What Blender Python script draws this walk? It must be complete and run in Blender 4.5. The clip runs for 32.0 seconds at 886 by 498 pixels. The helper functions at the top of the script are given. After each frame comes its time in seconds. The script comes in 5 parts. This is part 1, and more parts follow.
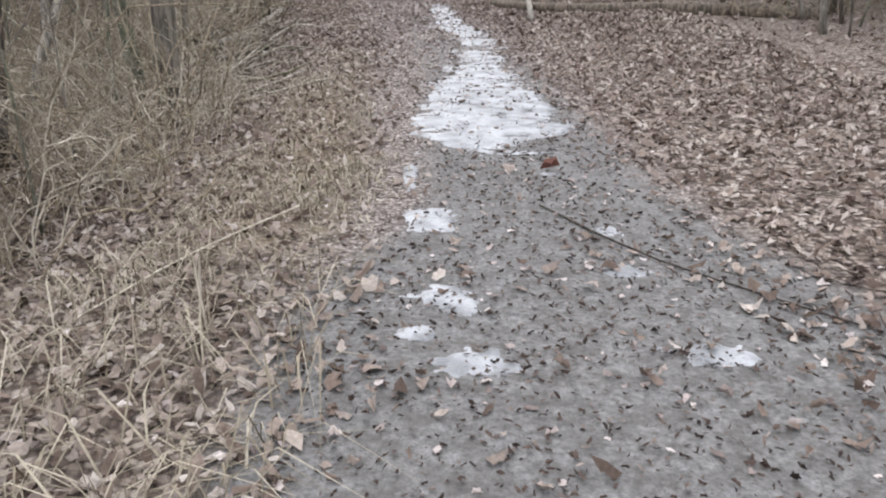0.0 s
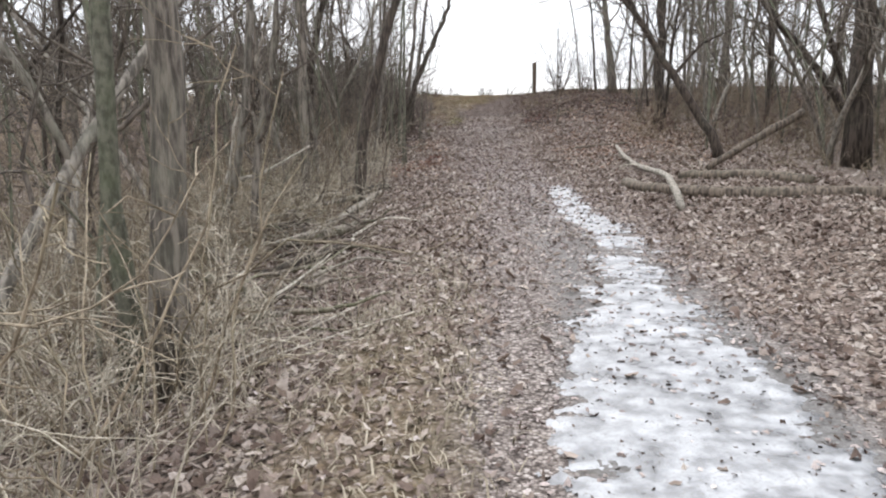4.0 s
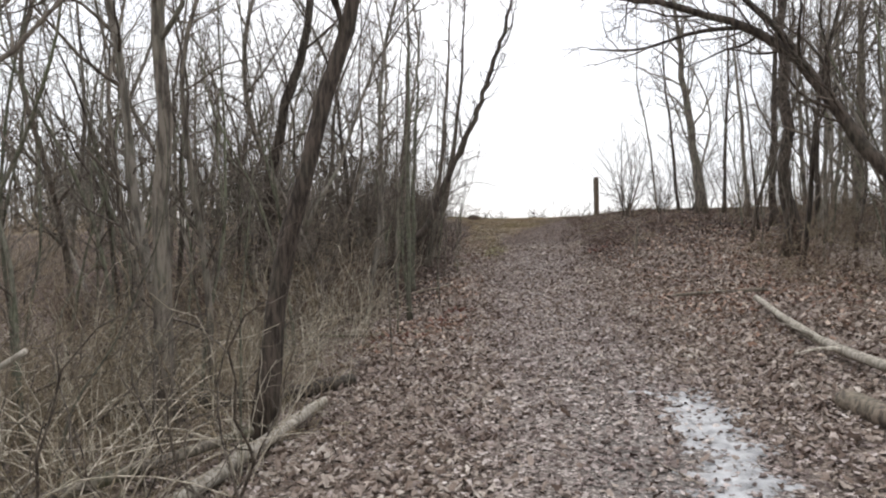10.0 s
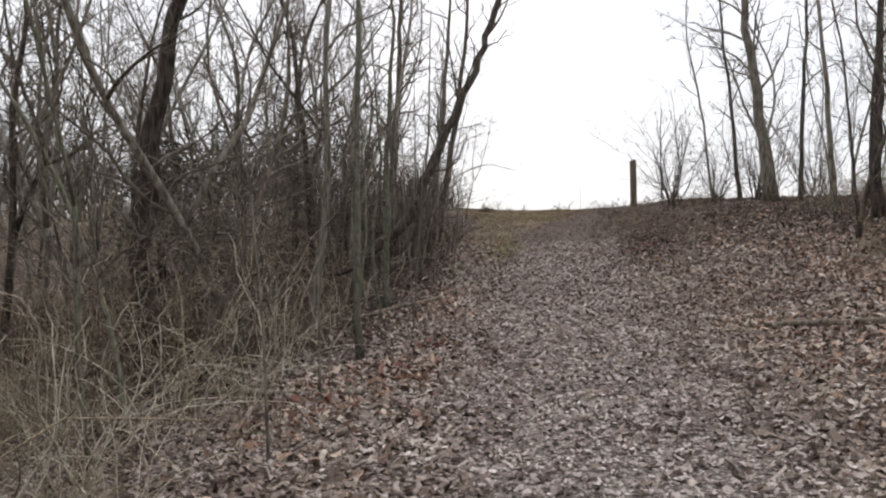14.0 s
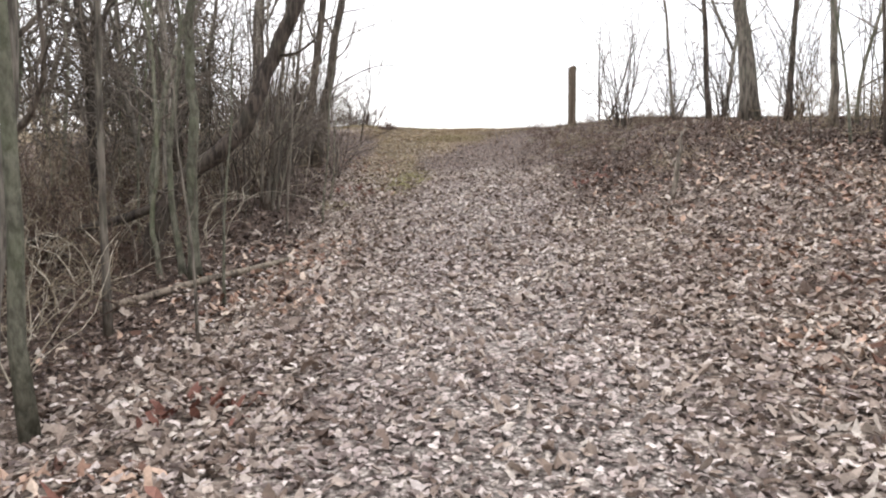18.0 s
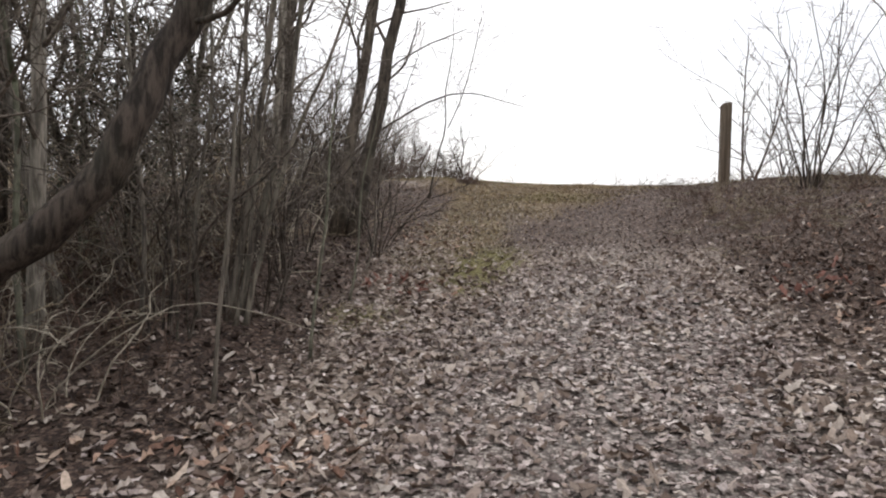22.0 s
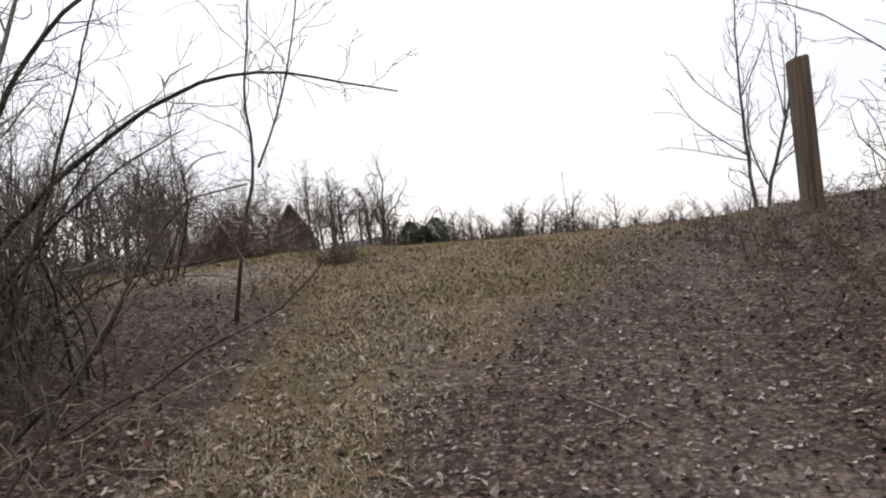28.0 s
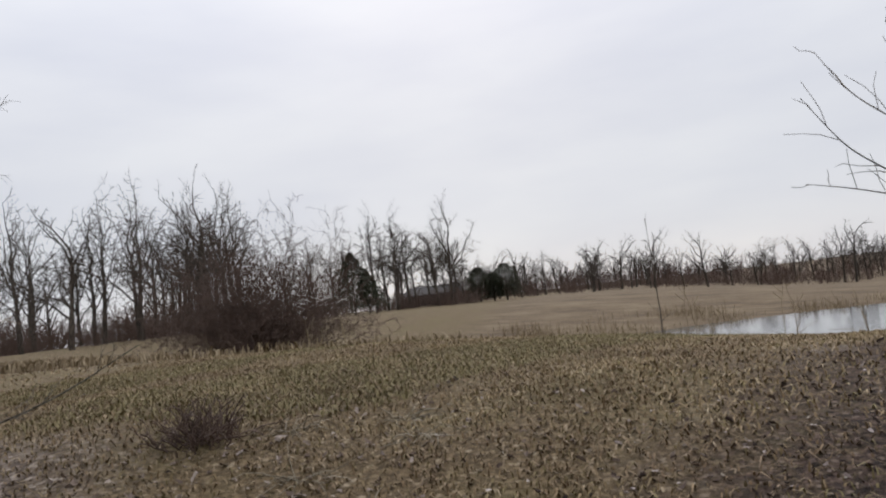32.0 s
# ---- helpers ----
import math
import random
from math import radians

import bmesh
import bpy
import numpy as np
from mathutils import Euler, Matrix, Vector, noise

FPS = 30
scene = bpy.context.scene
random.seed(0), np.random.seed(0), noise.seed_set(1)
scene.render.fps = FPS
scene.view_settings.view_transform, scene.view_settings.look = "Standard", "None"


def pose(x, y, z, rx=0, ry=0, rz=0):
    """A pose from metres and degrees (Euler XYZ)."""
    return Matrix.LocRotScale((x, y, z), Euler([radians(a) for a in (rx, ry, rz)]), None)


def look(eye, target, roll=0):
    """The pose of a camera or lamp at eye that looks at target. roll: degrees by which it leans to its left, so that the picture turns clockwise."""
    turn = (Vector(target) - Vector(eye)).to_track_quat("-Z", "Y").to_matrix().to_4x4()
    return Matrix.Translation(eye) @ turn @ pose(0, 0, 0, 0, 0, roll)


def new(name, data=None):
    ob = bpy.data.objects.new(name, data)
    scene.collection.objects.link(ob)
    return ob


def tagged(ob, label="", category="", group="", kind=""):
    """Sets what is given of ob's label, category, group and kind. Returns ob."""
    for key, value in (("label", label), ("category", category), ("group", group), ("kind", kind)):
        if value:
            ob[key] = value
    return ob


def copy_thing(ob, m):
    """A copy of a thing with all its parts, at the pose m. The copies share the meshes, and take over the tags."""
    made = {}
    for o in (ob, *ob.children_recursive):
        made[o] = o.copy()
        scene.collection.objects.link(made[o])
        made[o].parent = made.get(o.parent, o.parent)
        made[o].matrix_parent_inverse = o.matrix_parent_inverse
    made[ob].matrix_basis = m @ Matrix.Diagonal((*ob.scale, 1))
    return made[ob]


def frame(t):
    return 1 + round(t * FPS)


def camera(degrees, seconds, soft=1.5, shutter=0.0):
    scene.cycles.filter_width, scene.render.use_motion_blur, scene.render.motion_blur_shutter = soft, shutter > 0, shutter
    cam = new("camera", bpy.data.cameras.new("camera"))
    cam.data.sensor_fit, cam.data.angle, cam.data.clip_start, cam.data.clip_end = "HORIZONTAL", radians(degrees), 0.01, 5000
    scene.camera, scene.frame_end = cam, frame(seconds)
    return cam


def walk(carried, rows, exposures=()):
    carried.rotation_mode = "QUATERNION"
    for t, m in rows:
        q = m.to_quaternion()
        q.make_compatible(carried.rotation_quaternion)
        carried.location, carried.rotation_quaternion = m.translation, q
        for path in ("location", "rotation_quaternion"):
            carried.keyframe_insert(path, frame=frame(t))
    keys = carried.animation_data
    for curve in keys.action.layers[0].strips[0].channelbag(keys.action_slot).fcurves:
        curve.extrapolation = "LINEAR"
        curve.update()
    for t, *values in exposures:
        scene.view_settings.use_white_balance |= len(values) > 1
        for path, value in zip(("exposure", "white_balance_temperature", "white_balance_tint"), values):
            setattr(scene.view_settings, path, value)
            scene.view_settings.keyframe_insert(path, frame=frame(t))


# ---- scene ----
import functools

# ---- camera ----
cam = camera(62.1, 32.0, 2.1)
PATH = [
    (0, (-0.097, 0.115, 1.358), (-0.052, 1.971, 0.616), 0.1),
    (0.5, (-0.087, 0.514, 1.404), (-0.079, 2.453, 0.916), 1.9),
    (1, (-0.08, 0.891, 1.477), (-0.032, 2.873, 1.213), 1.4),
    (1.5, (-0.078, 1.181, 1.461), (-0.299, 3.16, 1.279), 0.5),
    (2, (-0.149, 1.522, 1.424), (-0.457, 3.483, 1.185), -1.1),
    (2.5, (-0.161, 1.906, 1.402), (-0.377, 3.869, 1.085), 0.6),
    (4.5, (-0.352, 3.553, 1.49), (-0.595, 5.512, 1.168), -1.2),
    (5, (-0.376, 4.058, 1.549), (-0.602, 6.031, 1.307), -0.6),
    (5.5, (-0.366, 4.65, 1.521), (-0.53, 6.639, 1.391), -0.7),
    (6, (-0.328, 5.312, 1.515), (-0.438, 7.306, 1.4), -2.2),
    (6.5, (-0.377, 5.947, 1.501), (-0.627, 7.921, 1.3), -2.6),
    (7, (-0.411, 6.602, 1.514), (-0.689, 8.572, 1.308), -3.7),
    (7.5, (-0.42, 7.146, 1.541), (-0.887, 9.086, 1.408), -2.4),
    (8, (-0.476, 7.717, 1.62), (-0.782, 9.693, 1.56), -1.2),
    (8.5, (-0.523, 8.244, 1.648), (-0.96, 10.196, 1.623), -1.5),
    (9, (-0.606, 8.74, 1.65), (-0.986, 10.701, 1.553), -0.7),
    (9.5, (-0.592, 9.429, 1.646), (-0.923, 11.401, 1.581), -1.5),
    (10, (-0.629, 10.051, 1.675), (-1.005, 12.016, 1.687), -1.3),
    (10.5, (-0.627, 10.603, 1.687), (-0.957, 12.576, 1.717), -3.2),
    (11, (-0.663, 11.198, 1.66), (-1.001, 13.169, 1.686), -1.3),
    (11.5, (-0.694, 11.768, 1.693), (-0.892, 13.758, 1.69), -1.9),
    (12, (-0.72, 12.325, 1.696), (-1.197, 14.265, 1.784), -3.3),
    (12.5, (-0.761, 12.901, 1.754), (-1.13, 14.866, 1.825), -0.7),
    (13, (-0.759, 13.475, 1.723), (-1.256, 15.412, 1.743), -2.2),
    (13.5, (-0.807, 14.015, 1.764), (-1.216, 15.973, 1.726), -1.6),
    (14, (-0.861, 14.593, 1.722), (-1.303, 16.543, 1.727), -1.2),
    (14.5, (-0.957, 15.122, 1.7), (-1.414, 17.06, 1.513), -0.9),
    (16.5, (-1.168, 17.298, 1.781), (-1.493, 19.253, 1.513), 0.9),
    (17, (-1.149, 17.904, 1.796), (-1.37, 19.877, 1.554), -0.5),
    (17.5, (-1.112, 18.437, 1.83), (-1.507, 20.392, 1.669), 0.4),
    (18, (-1.13, 19.051, 1.817), (-1.364, 21.027, 1.612), -0.6),
    (18.5, (-1.21, 19.634, 1.832), (-1.536, 21.592, 1.584), -2.3),
    (19, (-1.309, 20.25, 1.853), (-1.676, 22.202, 1.614), 1.2),
    (19.5, (-1.382, 20.793, 1.89), (-1.631, 22.773, 1.759), 0.7),
    (20, (-1.45, 21.414, 1.913), (-1.753, 23.387, 1.79), 0.0),
    (20.5, (-1.547, 21.967, 1.975), (-1.928, 23.928, 1.883), -0.5),
    (21, (-1.638, 22.576, 2.08), (-2.22, 24.49, 2.084), -1.3),
    (21.5, (-1.642, 23.065, 2.086), (-2.113, 25.008, 2.124), 1.4),
    (22, (-1.718, 23.603, 2.122), (-2.201, 25.543, 2.056), 1.2),
    (22.5, (-1.893, 24.102, 2.168), (-2.465, 26.018, 2.125), 2.0),
    (23, (-2.0, 24.691, 2.179), (-2.446, 26.637, 2.057), 1.7),
    (23.5, (-2.077, 25.263, 2.202), (-2.49, 27.207, 1.982), 0.5),
    (24, (-2.134, 25.914, 2.269), (-2.391, 27.888, 2.076), 1.5),
    (24.5, (-2.135, 26.515, 2.35), (-2.446, 28.488, 2.247), 0.5),
    (25, (-2.131, 27.154, 2.391), (-2.443, 29.129, 2.343), 1.8),
    (25.5, (-2.114, 27.716, 2.465), (-2.393, 29.696, 2.49), -1.4),
    (27.5, (-2.413, 29.372, 2.842), (-2.925, 31.305, 2.86), -4.2),
    (28, (-2.388, 29.899, 2.89), (-2.701, 31.874, 2.899), -6.2),
    (28.5, (-2.378, 30.378, 2.961), (-2.694, 32.352, 2.93), -4.1),
    (29, (-2.381, 30.939, 3.059), (-2.515, 32.934, 3.093), -2.5),
    (29.5, (-2.351, 31.411, 3.132), (-2.556, 33.399, 3.208), -5.5),
    (30, (-2.336, 31.891, 3.192), (-2.449, 33.882, 3.345), -2.9),
    (30.5, (-2.32, 32.396, 3.22), (-2.34, 34.392, 3.351), -4.1),
    (31, (-2.331, 32.921, 3.291), (-2.587, 34.902, 3.388), -4.5),
    (31.5, (-2.391, 33.384, 3.393), (-2.758, 35.345, 3.535), -2.0),
    (32, (-2.437, 33.874, 3.445), (-2.934, 35.806, 3.588), -6.9),
]
EXPOSURES = [(0, .3, 6230, 12), (1.5, .5, 6280, 11), (6, .4, 6350, 11), (10, .1, 6500, 11), (12, -.14, 6550, 12), (15, .08, 6550, 12), (17, .7, 6550, 12), (19, .82, 6550, 12), (22, .12, 6600, 12), (24, .4, 6600, 12), (25, .25, 6600, 12), (28, -.13, 6500, 13), (29, -.25, 6450, 13), (30, -.44, 6450, 13), (32, -.6, 6350, 12)]
SKY, ZENITH = 1.12, 1.9
walk(cam, [(t, look(eye, target, roll)) for t, eye, target, roll in PATH], EXPOSURES)

# ---- world, sun, exposure ----
world = bpy.data.worlds.new("overcast_sky")
scene.world = world
world.use_nodes = True
wn, wl = world.node_tree.nodes, world.node_tree.links
wn.clear()
sky = wn.new("ShaderNodeTexSky")
sky.sky_type, sky.sun_disc = "NISHITA", False
sky.sun_elevation, sky.sun_rotation = radians(32), radians(-12)
sky_low = wn.new("ShaderNodeVectorMath")
sky_low.operation = "SCALE"
sky_low.inputs["Scale"].default_value = 0.10
wl.new(sky.outputs["Color"], sky_low.inputs[0])
wtc = wn.new("ShaderNodeTexCoord")
wmap = wn.new("ShaderNodeMapping")
wmap.inputs["Scale"].default_value = (1.2, 1.2, 4.5)
wl.new(wtc.outputs["Generated"], wmap.inputs["Vector"])
cloud = wn.new("ShaderNodeTexNoise")
cloud.inputs["Scale"].default_value, cloud.inputs["Detail"].default_value = 2.2, 5
wl.new(wmap.outputs["Vector"], cloud.inputs["Vector"])
cloud_ramp = wn.new("ShaderNodeValToRGB")
cloud_ramp.color_ramp.elements[0].position, cloud_ramp.color_ramp.elements[0].color = .3, (.90, .92, .98, 1)
cloud_ramp.color_ramp.elements[1].position, cloud_ramp.color_ramp.elements[1].color = .7, (1.06, 1.07, 1.08, 1)
wl.new(cloud.outputs["Fac"], cloud_ramp.inputs["Fac"])
veil = wn.new("ShaderNodeMix")
veil.data_type = "RGBA"
veil.inputs["Factor"].default_value = .88
wl.new(sky_low.outputs["Vector"], veil.inputs["A"])
wl.new(cloud_ramp.outputs["Color"], veil.inputs["B"])
split = wn.new("ShaderNodeSeparateXYZ")
wl.new(wtc.outputs["Generated"], split.inputs[0])
high = wn.new("ShaderNodeMapRange")
high.inputs["From Min"].default_value, high.inputs["From Max"].default_value = 0.12, 1
high.inputs["To Min"].default_value, high.inputs["To Max"].default_value = 1, ZENITH
high.interpolation_type = "SMOOTHSTEP"
wl.new(split.outputs["Z"], high.inputs["Value"])
lift = wn.new("ShaderNodeVectorMath")
lift.operation = "SCALE"
wl.new(veil.outputs["Result"], lift.inputs[0])
wl.new(high.outputs["Result"], lift.inputs["Scale"])
wbg = wn.new("ShaderNodeBackground")
wbg.inputs["Strength"].default_value = SKY
wl.new(lift.outputs["Vector"], wbg.inputs["Color"])
wout = wn.new("ShaderNodeOutputWorld")
wl.new(wbg.outputs["Background"], wout.inputs["Surface"])

sun = new("sun", bpy.data.lights.new("sun", "SUN"))
sun.data.energy, sun.data.angle, sun.data.color = 1.3, radians(25), (1, .97, .92)
sun.matrix_world = look((0, 0, 30), (4, -18, 12))


# ---- lie of the land ----
def ramp(v, a, b):
    """A smooth step from 0 at a to 1 at b."""
    u = np.clip((np.asarray(v, float) - a) / (b - a), 0, 1)
    return u * u * (3 - 2 * u)


def path_x(y):
    """The middle of the trodden path."""
    return np.interp(y, [-6, 0, 6, 10, 17, 21, 27, 32, 36, 46], [.5, .45, .42, .3, -.5, -1.1, -1.75, -2.0, -2.2, -2.5])


def path_z(y):
    """The height of the path along the slope."""
    return np.interp(y, [-60, -6, 0, 6, 10, 13.5, 17, 20.6, 22.3, 24.1, 26.1, 28.4, 30.6, 31.8, 33, 34.5, 36, 37, 38.2, 40, 43, 60],
                     [-.8, -.1, 0, .03, .08, .2, .34, .54, .65, .76, .94, 1.25, 1.6, 1.77, 1.97, 2.28, 2.62, 2.82, 2.95, 2.99, 3.03, 3.1])


POND_Z = 0.75


def pond_r(x, y):
    return np.hypot((x - 17) / 22, (y - 63 + .12 * (x - 8)) / 11.5)


def land(x, y):
    """The height of the ground without its small bumps."""
    x, y = np.asarray(x, float), np.asarray(y, float)
    d = x - path_x(y)
    z = path_z(y)
    left = np.interp(y, [-6, 3, 8, 15, 19, 24, 28, 31, 35, 39], [-.2, -.3, -.4, -.25, -.2, -.12, 0, .12, .2, .05])
    right = np.interp(y, [-6, 6, 14, 19, 24, 29, 33, 36, 39, 42], [.02, .08, .28, .38, .42, .6, .75, .3, .05, 0])
    z = z + left * ramp(-d, 1.5, 3.3) + right * ramp(d, .7, 4.0)
    z = z + .5 * ramp(-x, 12, 45) * (1 - ramp(y, 20, 40)) + .25 * ramp(-x, 8, 40) * ramp(y, 36, 60)
    z = z - .3 * ramp(x, -4.5, 1) * ramp(y, 37.5, 41.5)
    far = 2.6 - 2.0 * ramp(x, -8, 22)
    z = z + (far - z) * ramp(y, 60, 85) * ramp(x, -25, 0)
    basin = ramp(pond_r(x, y), .8, 2.3)
    return np.where(y > 36, (POND_Z - .5) + (z - POND_Z + .5) * basin, z)

# ---- materials ----


def material(name, rough=.8, metal=0.0):
    m = bpy.data.materials.new(name)
    m.use_nodes = True
    b = m.node_tree.nodes["Principled BSDF"]
    b.inputs["Roughness"].default_value, b.inputs["Metallic"].default_value = rough, metal
    b.inputs["Specular IOR Level"].default_value = .3
    return m, m.node_tree.nodes, m.node_tree.links, b


def noise_node(n, l, scale, detail=4, vec=None, stretch=None, rough=.55):
    t = n.new("ShaderNodeTexNoise")
    t.inputs["Scale"].default_value, t.inputs["Detail"].default_value, t.inputs["Roughness"].default_value = scale, detail, rough
    if vec is None:
        vec = n.new("ShaderNodeTexCoord").outputs["Object"]
    if stretch:
        mp = n.new("ShaderNodeMapping")
        mp.inputs["Scale"].default_value = stretch
        l.new(vec, mp.inputs["Vector"])
        vec = mp.outputs["Vector"]
    l.new(vec, t.inputs["Vector"])
    return t.outputs["Fac"]


def ramp_node(n, l, fac, stops):
    r = n.new("ShaderNodeValToRGB")
    e = r.color_ramp.elements
    while len(e) < len(stops):
        e.new(.5)
    for k, (p, c) in zip(e, stops):
        k.position, k.color = p, (*c, 1)
    l.new(fac, r.inputs["Fac"])
    return r.outputs["Color"]


def mix_node(n, l, fac, a, b, blend="MIX"):
    m = n.new("ShaderNodeMix")
    m.data_type, m.blend_type = "RGBA", blend
    for key, v in (("Factor", fac), ("A", a), ("B", b)):
        if isinstance(v, (int, float)):
            m.inputs[key].default_value = v
        elif isinstance(v, tuple):
            m.inputs[key].default_value = (*v, 1)
        else:
            l.new(v, m.inputs[key])
    return m.outputs["Result"]


def math_node(n, l, op, a, b=0.0):
    m = n.new("ShaderNodeMath")
    m.operation, m.use_clamp = op, False
    for i, v in enumerate((a, b)):
        if isinstance(v, (int, float)):
            m.inputs[i].default_value = v
        else:
            l.new(v, m.inputs[i])
    return m.outputs[0]


def bump_node(n, l, b, height, strength=.5, dist=.02):
    k = n.new("ShaderNodeBump")
    k.inputs["Strength"].default_value, k.inputs["Distance"].default_value = strength, dist
    l.new(height, k.inputs["Height"])
    l.new(k.outputs["Normal"], b.inputs["Normal"])


def bark_material(name, dark, light, lichen, amount=.35, ridged=6.0):
    m, n, l, b = material(name, .9)
    tc = n.new("ShaderNodeTexCoord").outputs["Object"]
    ridge = noise_node(n, l, 24, 5, tc, (1, 1, 1 / ridged), .6)
    col = ramp_node(n, l, ridge, [(.40, dark), (.585, light)])
    patch = noise_node(n, l, 2.3, 4, tc)
    pf = math_node(n, l, "MULTIPLY", ramp_node(n, l, patch, [(.48, (0, 0, 0)), (.66, (1, 1, 1))]), amount)
    col = mix_node(n, l, pf, col, lichen)
    info = n.new("ShaderNodeObjectInfo").outputs["Random"]
    tone = ramp_node(n, l, info, [(0, (.75, .74, .72)), (1, (1.2, 1.18, 1.15))])
    l.new(mix_node(n, l, 1.0, col, tone, "MULTIPLY"), b.inputs["Base Color"])
    bump_node(n, l, b, ridge, 1.0, .03)
    return m


def island_material(name, stops, rough=.85, spot=.25, spec=.25, drift=0.0):
    """Each loose piece takes its own tone."""
    m, n, l, b = material(name, rough)
    b.inputs["Specular IOR Level"].default_value = spec
    rnd = n.new("ShaderNodeNewGeometry").outputs["Random Per Island"]
    col = ramp_node(n, l, rnd, stops)
    grain = noise_node(n, l, 60, 3)
    tone = ramp_node(n, l, grain, [(.3, (1 - spot,) * 3), (.7, (1 + spot * .6,) * 3)])
    col = mix_node(n, l, 1.0, col, tone, "MULTIPLY")
    if drift:
        wide = ramp_node(n, l, noise_node(n, l, 1.3, 5, n.new("ShaderNodeTexCoord").outputs["Object"]), [(.36, (1 - drift, 1 - 1.15 * drift, 1 - 1.2 * drift)), (.64, (1 + .5 * drift, 1 + .55 * drift, 1 + .4 * drift))])
        col = mix_node(n, l, 1.0, col, wide, "MULTIPLY")
    l.new(col, b.inputs["Base Color"])
    return m


BARK = bark_material("bark_grey_brown", (.075, .065, .055), (.25, .22, .185), (.22, .225, .17), .4)
BARK_MID = bark_material("bark_brown", (.045, .037, .03), (.155, .128, .104), (.13, .13, .095), .3)
BARK_PALE = bark_material("bark_pale_grey", (.12, .108, .092), (.33, .30, .258), (.24, .25, .19), .4)
BARK_DARK = bark_material("bark_dark", (.026, .021, .017), (.10, .08, .066), (.10, .102, .075), .25)
BARK_SMOOTH = bark_material("bark_smooth_green_grey", (.10, .10, .075), (.21, .205, .16), (.15, .18, .10), .5, 2.0)
TWIG = bark_material("twig_bark", (.075, .062, .052), (.21, .178, .148), (.19, .185, .145), .25)
BRUSH = bark_material("undergrowth_twigs", (.155, .122, .09), (.37, .305, .228), (.29, .265, .165), .4)
CANE = bark_material("cane_bark", (.16, .128, .09), (.375, .312, .228), (.275, .255, .16), .4)
CANE_PALE = bark_material("pale_dry_stem", (.30, .265, .205), (.60, .545, .45), (.4, .37, .28), .3)
DEADWOOD = bark_material("weathered_dead_wood", (.10, .085, .07), (.32, .28, .235), (.13, .155, .07), .45)
LOG_BARK = bark_material("old_log_bark", (.06, .049, .04), (.21, .172, .137), (.16, .15, .11), .35)
DEADWOOD_PALE = bark_material("bleached_dead_wood", (.24, .215, .18), (.52, .48, .42), (.3, .29, .22), .3)
LEAF = island_material("dry_leaf", [(0, (.095, .066, .052)), (.25, (.19, .142, .115)), (.5, (.275, .22, .186)), (.8, (.375, .316, .275)), (1, (.49, .435, .39))], drift=.22)
LEAF_RUSSET = island_material("russet_leaf", [(0, (.10, .052, .038)), (.4, (.25, .15, .108)), (.75, (.43, .305, .23)), (1, (.58, .48, .39))])
LEAF_TROD = island_material("trodden_leaf", [(0, (.092, .068, .062)), (.3, (.226, .183, .166)), (.7, (.43, .366, .342)), (1, (.60, .54, .51))], drift=.2)
GRASS_LEAF = island_material("leaf_in_grass", [(0, (.09, .066, .042)), (.6, (.24, .19, .14)), (.9, (.38, .33, .27)), (1, (.5, .46, .41))])
LEAF_DARK = island_material("rotted_leaf", [(0, (.022, .015, .012)), (.4, (.06, .04, .032)), (.75, (.12, .085, .068)), (.94, (.18, .138, .113)), (1, (.27, .225, .19))])
LEAF_RED = island_material("red_leaf", [(0, (.12, .05, .037)), (1, (.22, .105, .078))], .7)
STRAW = island_material("straw", [(0, (.14, .116, .08)), (.5, (.27, .23, .165)), (1, (.42, .37, .285))])
FIELD_GRASS = island_material("withered_grass", [(0, (.15, .10, .054)), (.3, (.215, .15, .082)), (.5, (.185, .15, .068)), (.75, (.285, .205, .12)), (1, (.41, .335, .23))], drift=.3)
OLIVE_GRASS = island_material("olive_grass", [(0, (.115, .094, .04)), (.5, (.185, .154, .07)), (1, (.3, .25, .13))])
# Dark bramble tone; in the left thicket it also holds the shade.
DARK_BRUSH = bark_material("dark_bramble_twigs", (.056, .035, .027), (.165, .108, .082), (.125, .10, .07), .25)
REED = island_material("dry_reed", [(0, (.14, .10, .06)), (.6, (.26, .20, .12)), (1, (.36, .29, .19))])


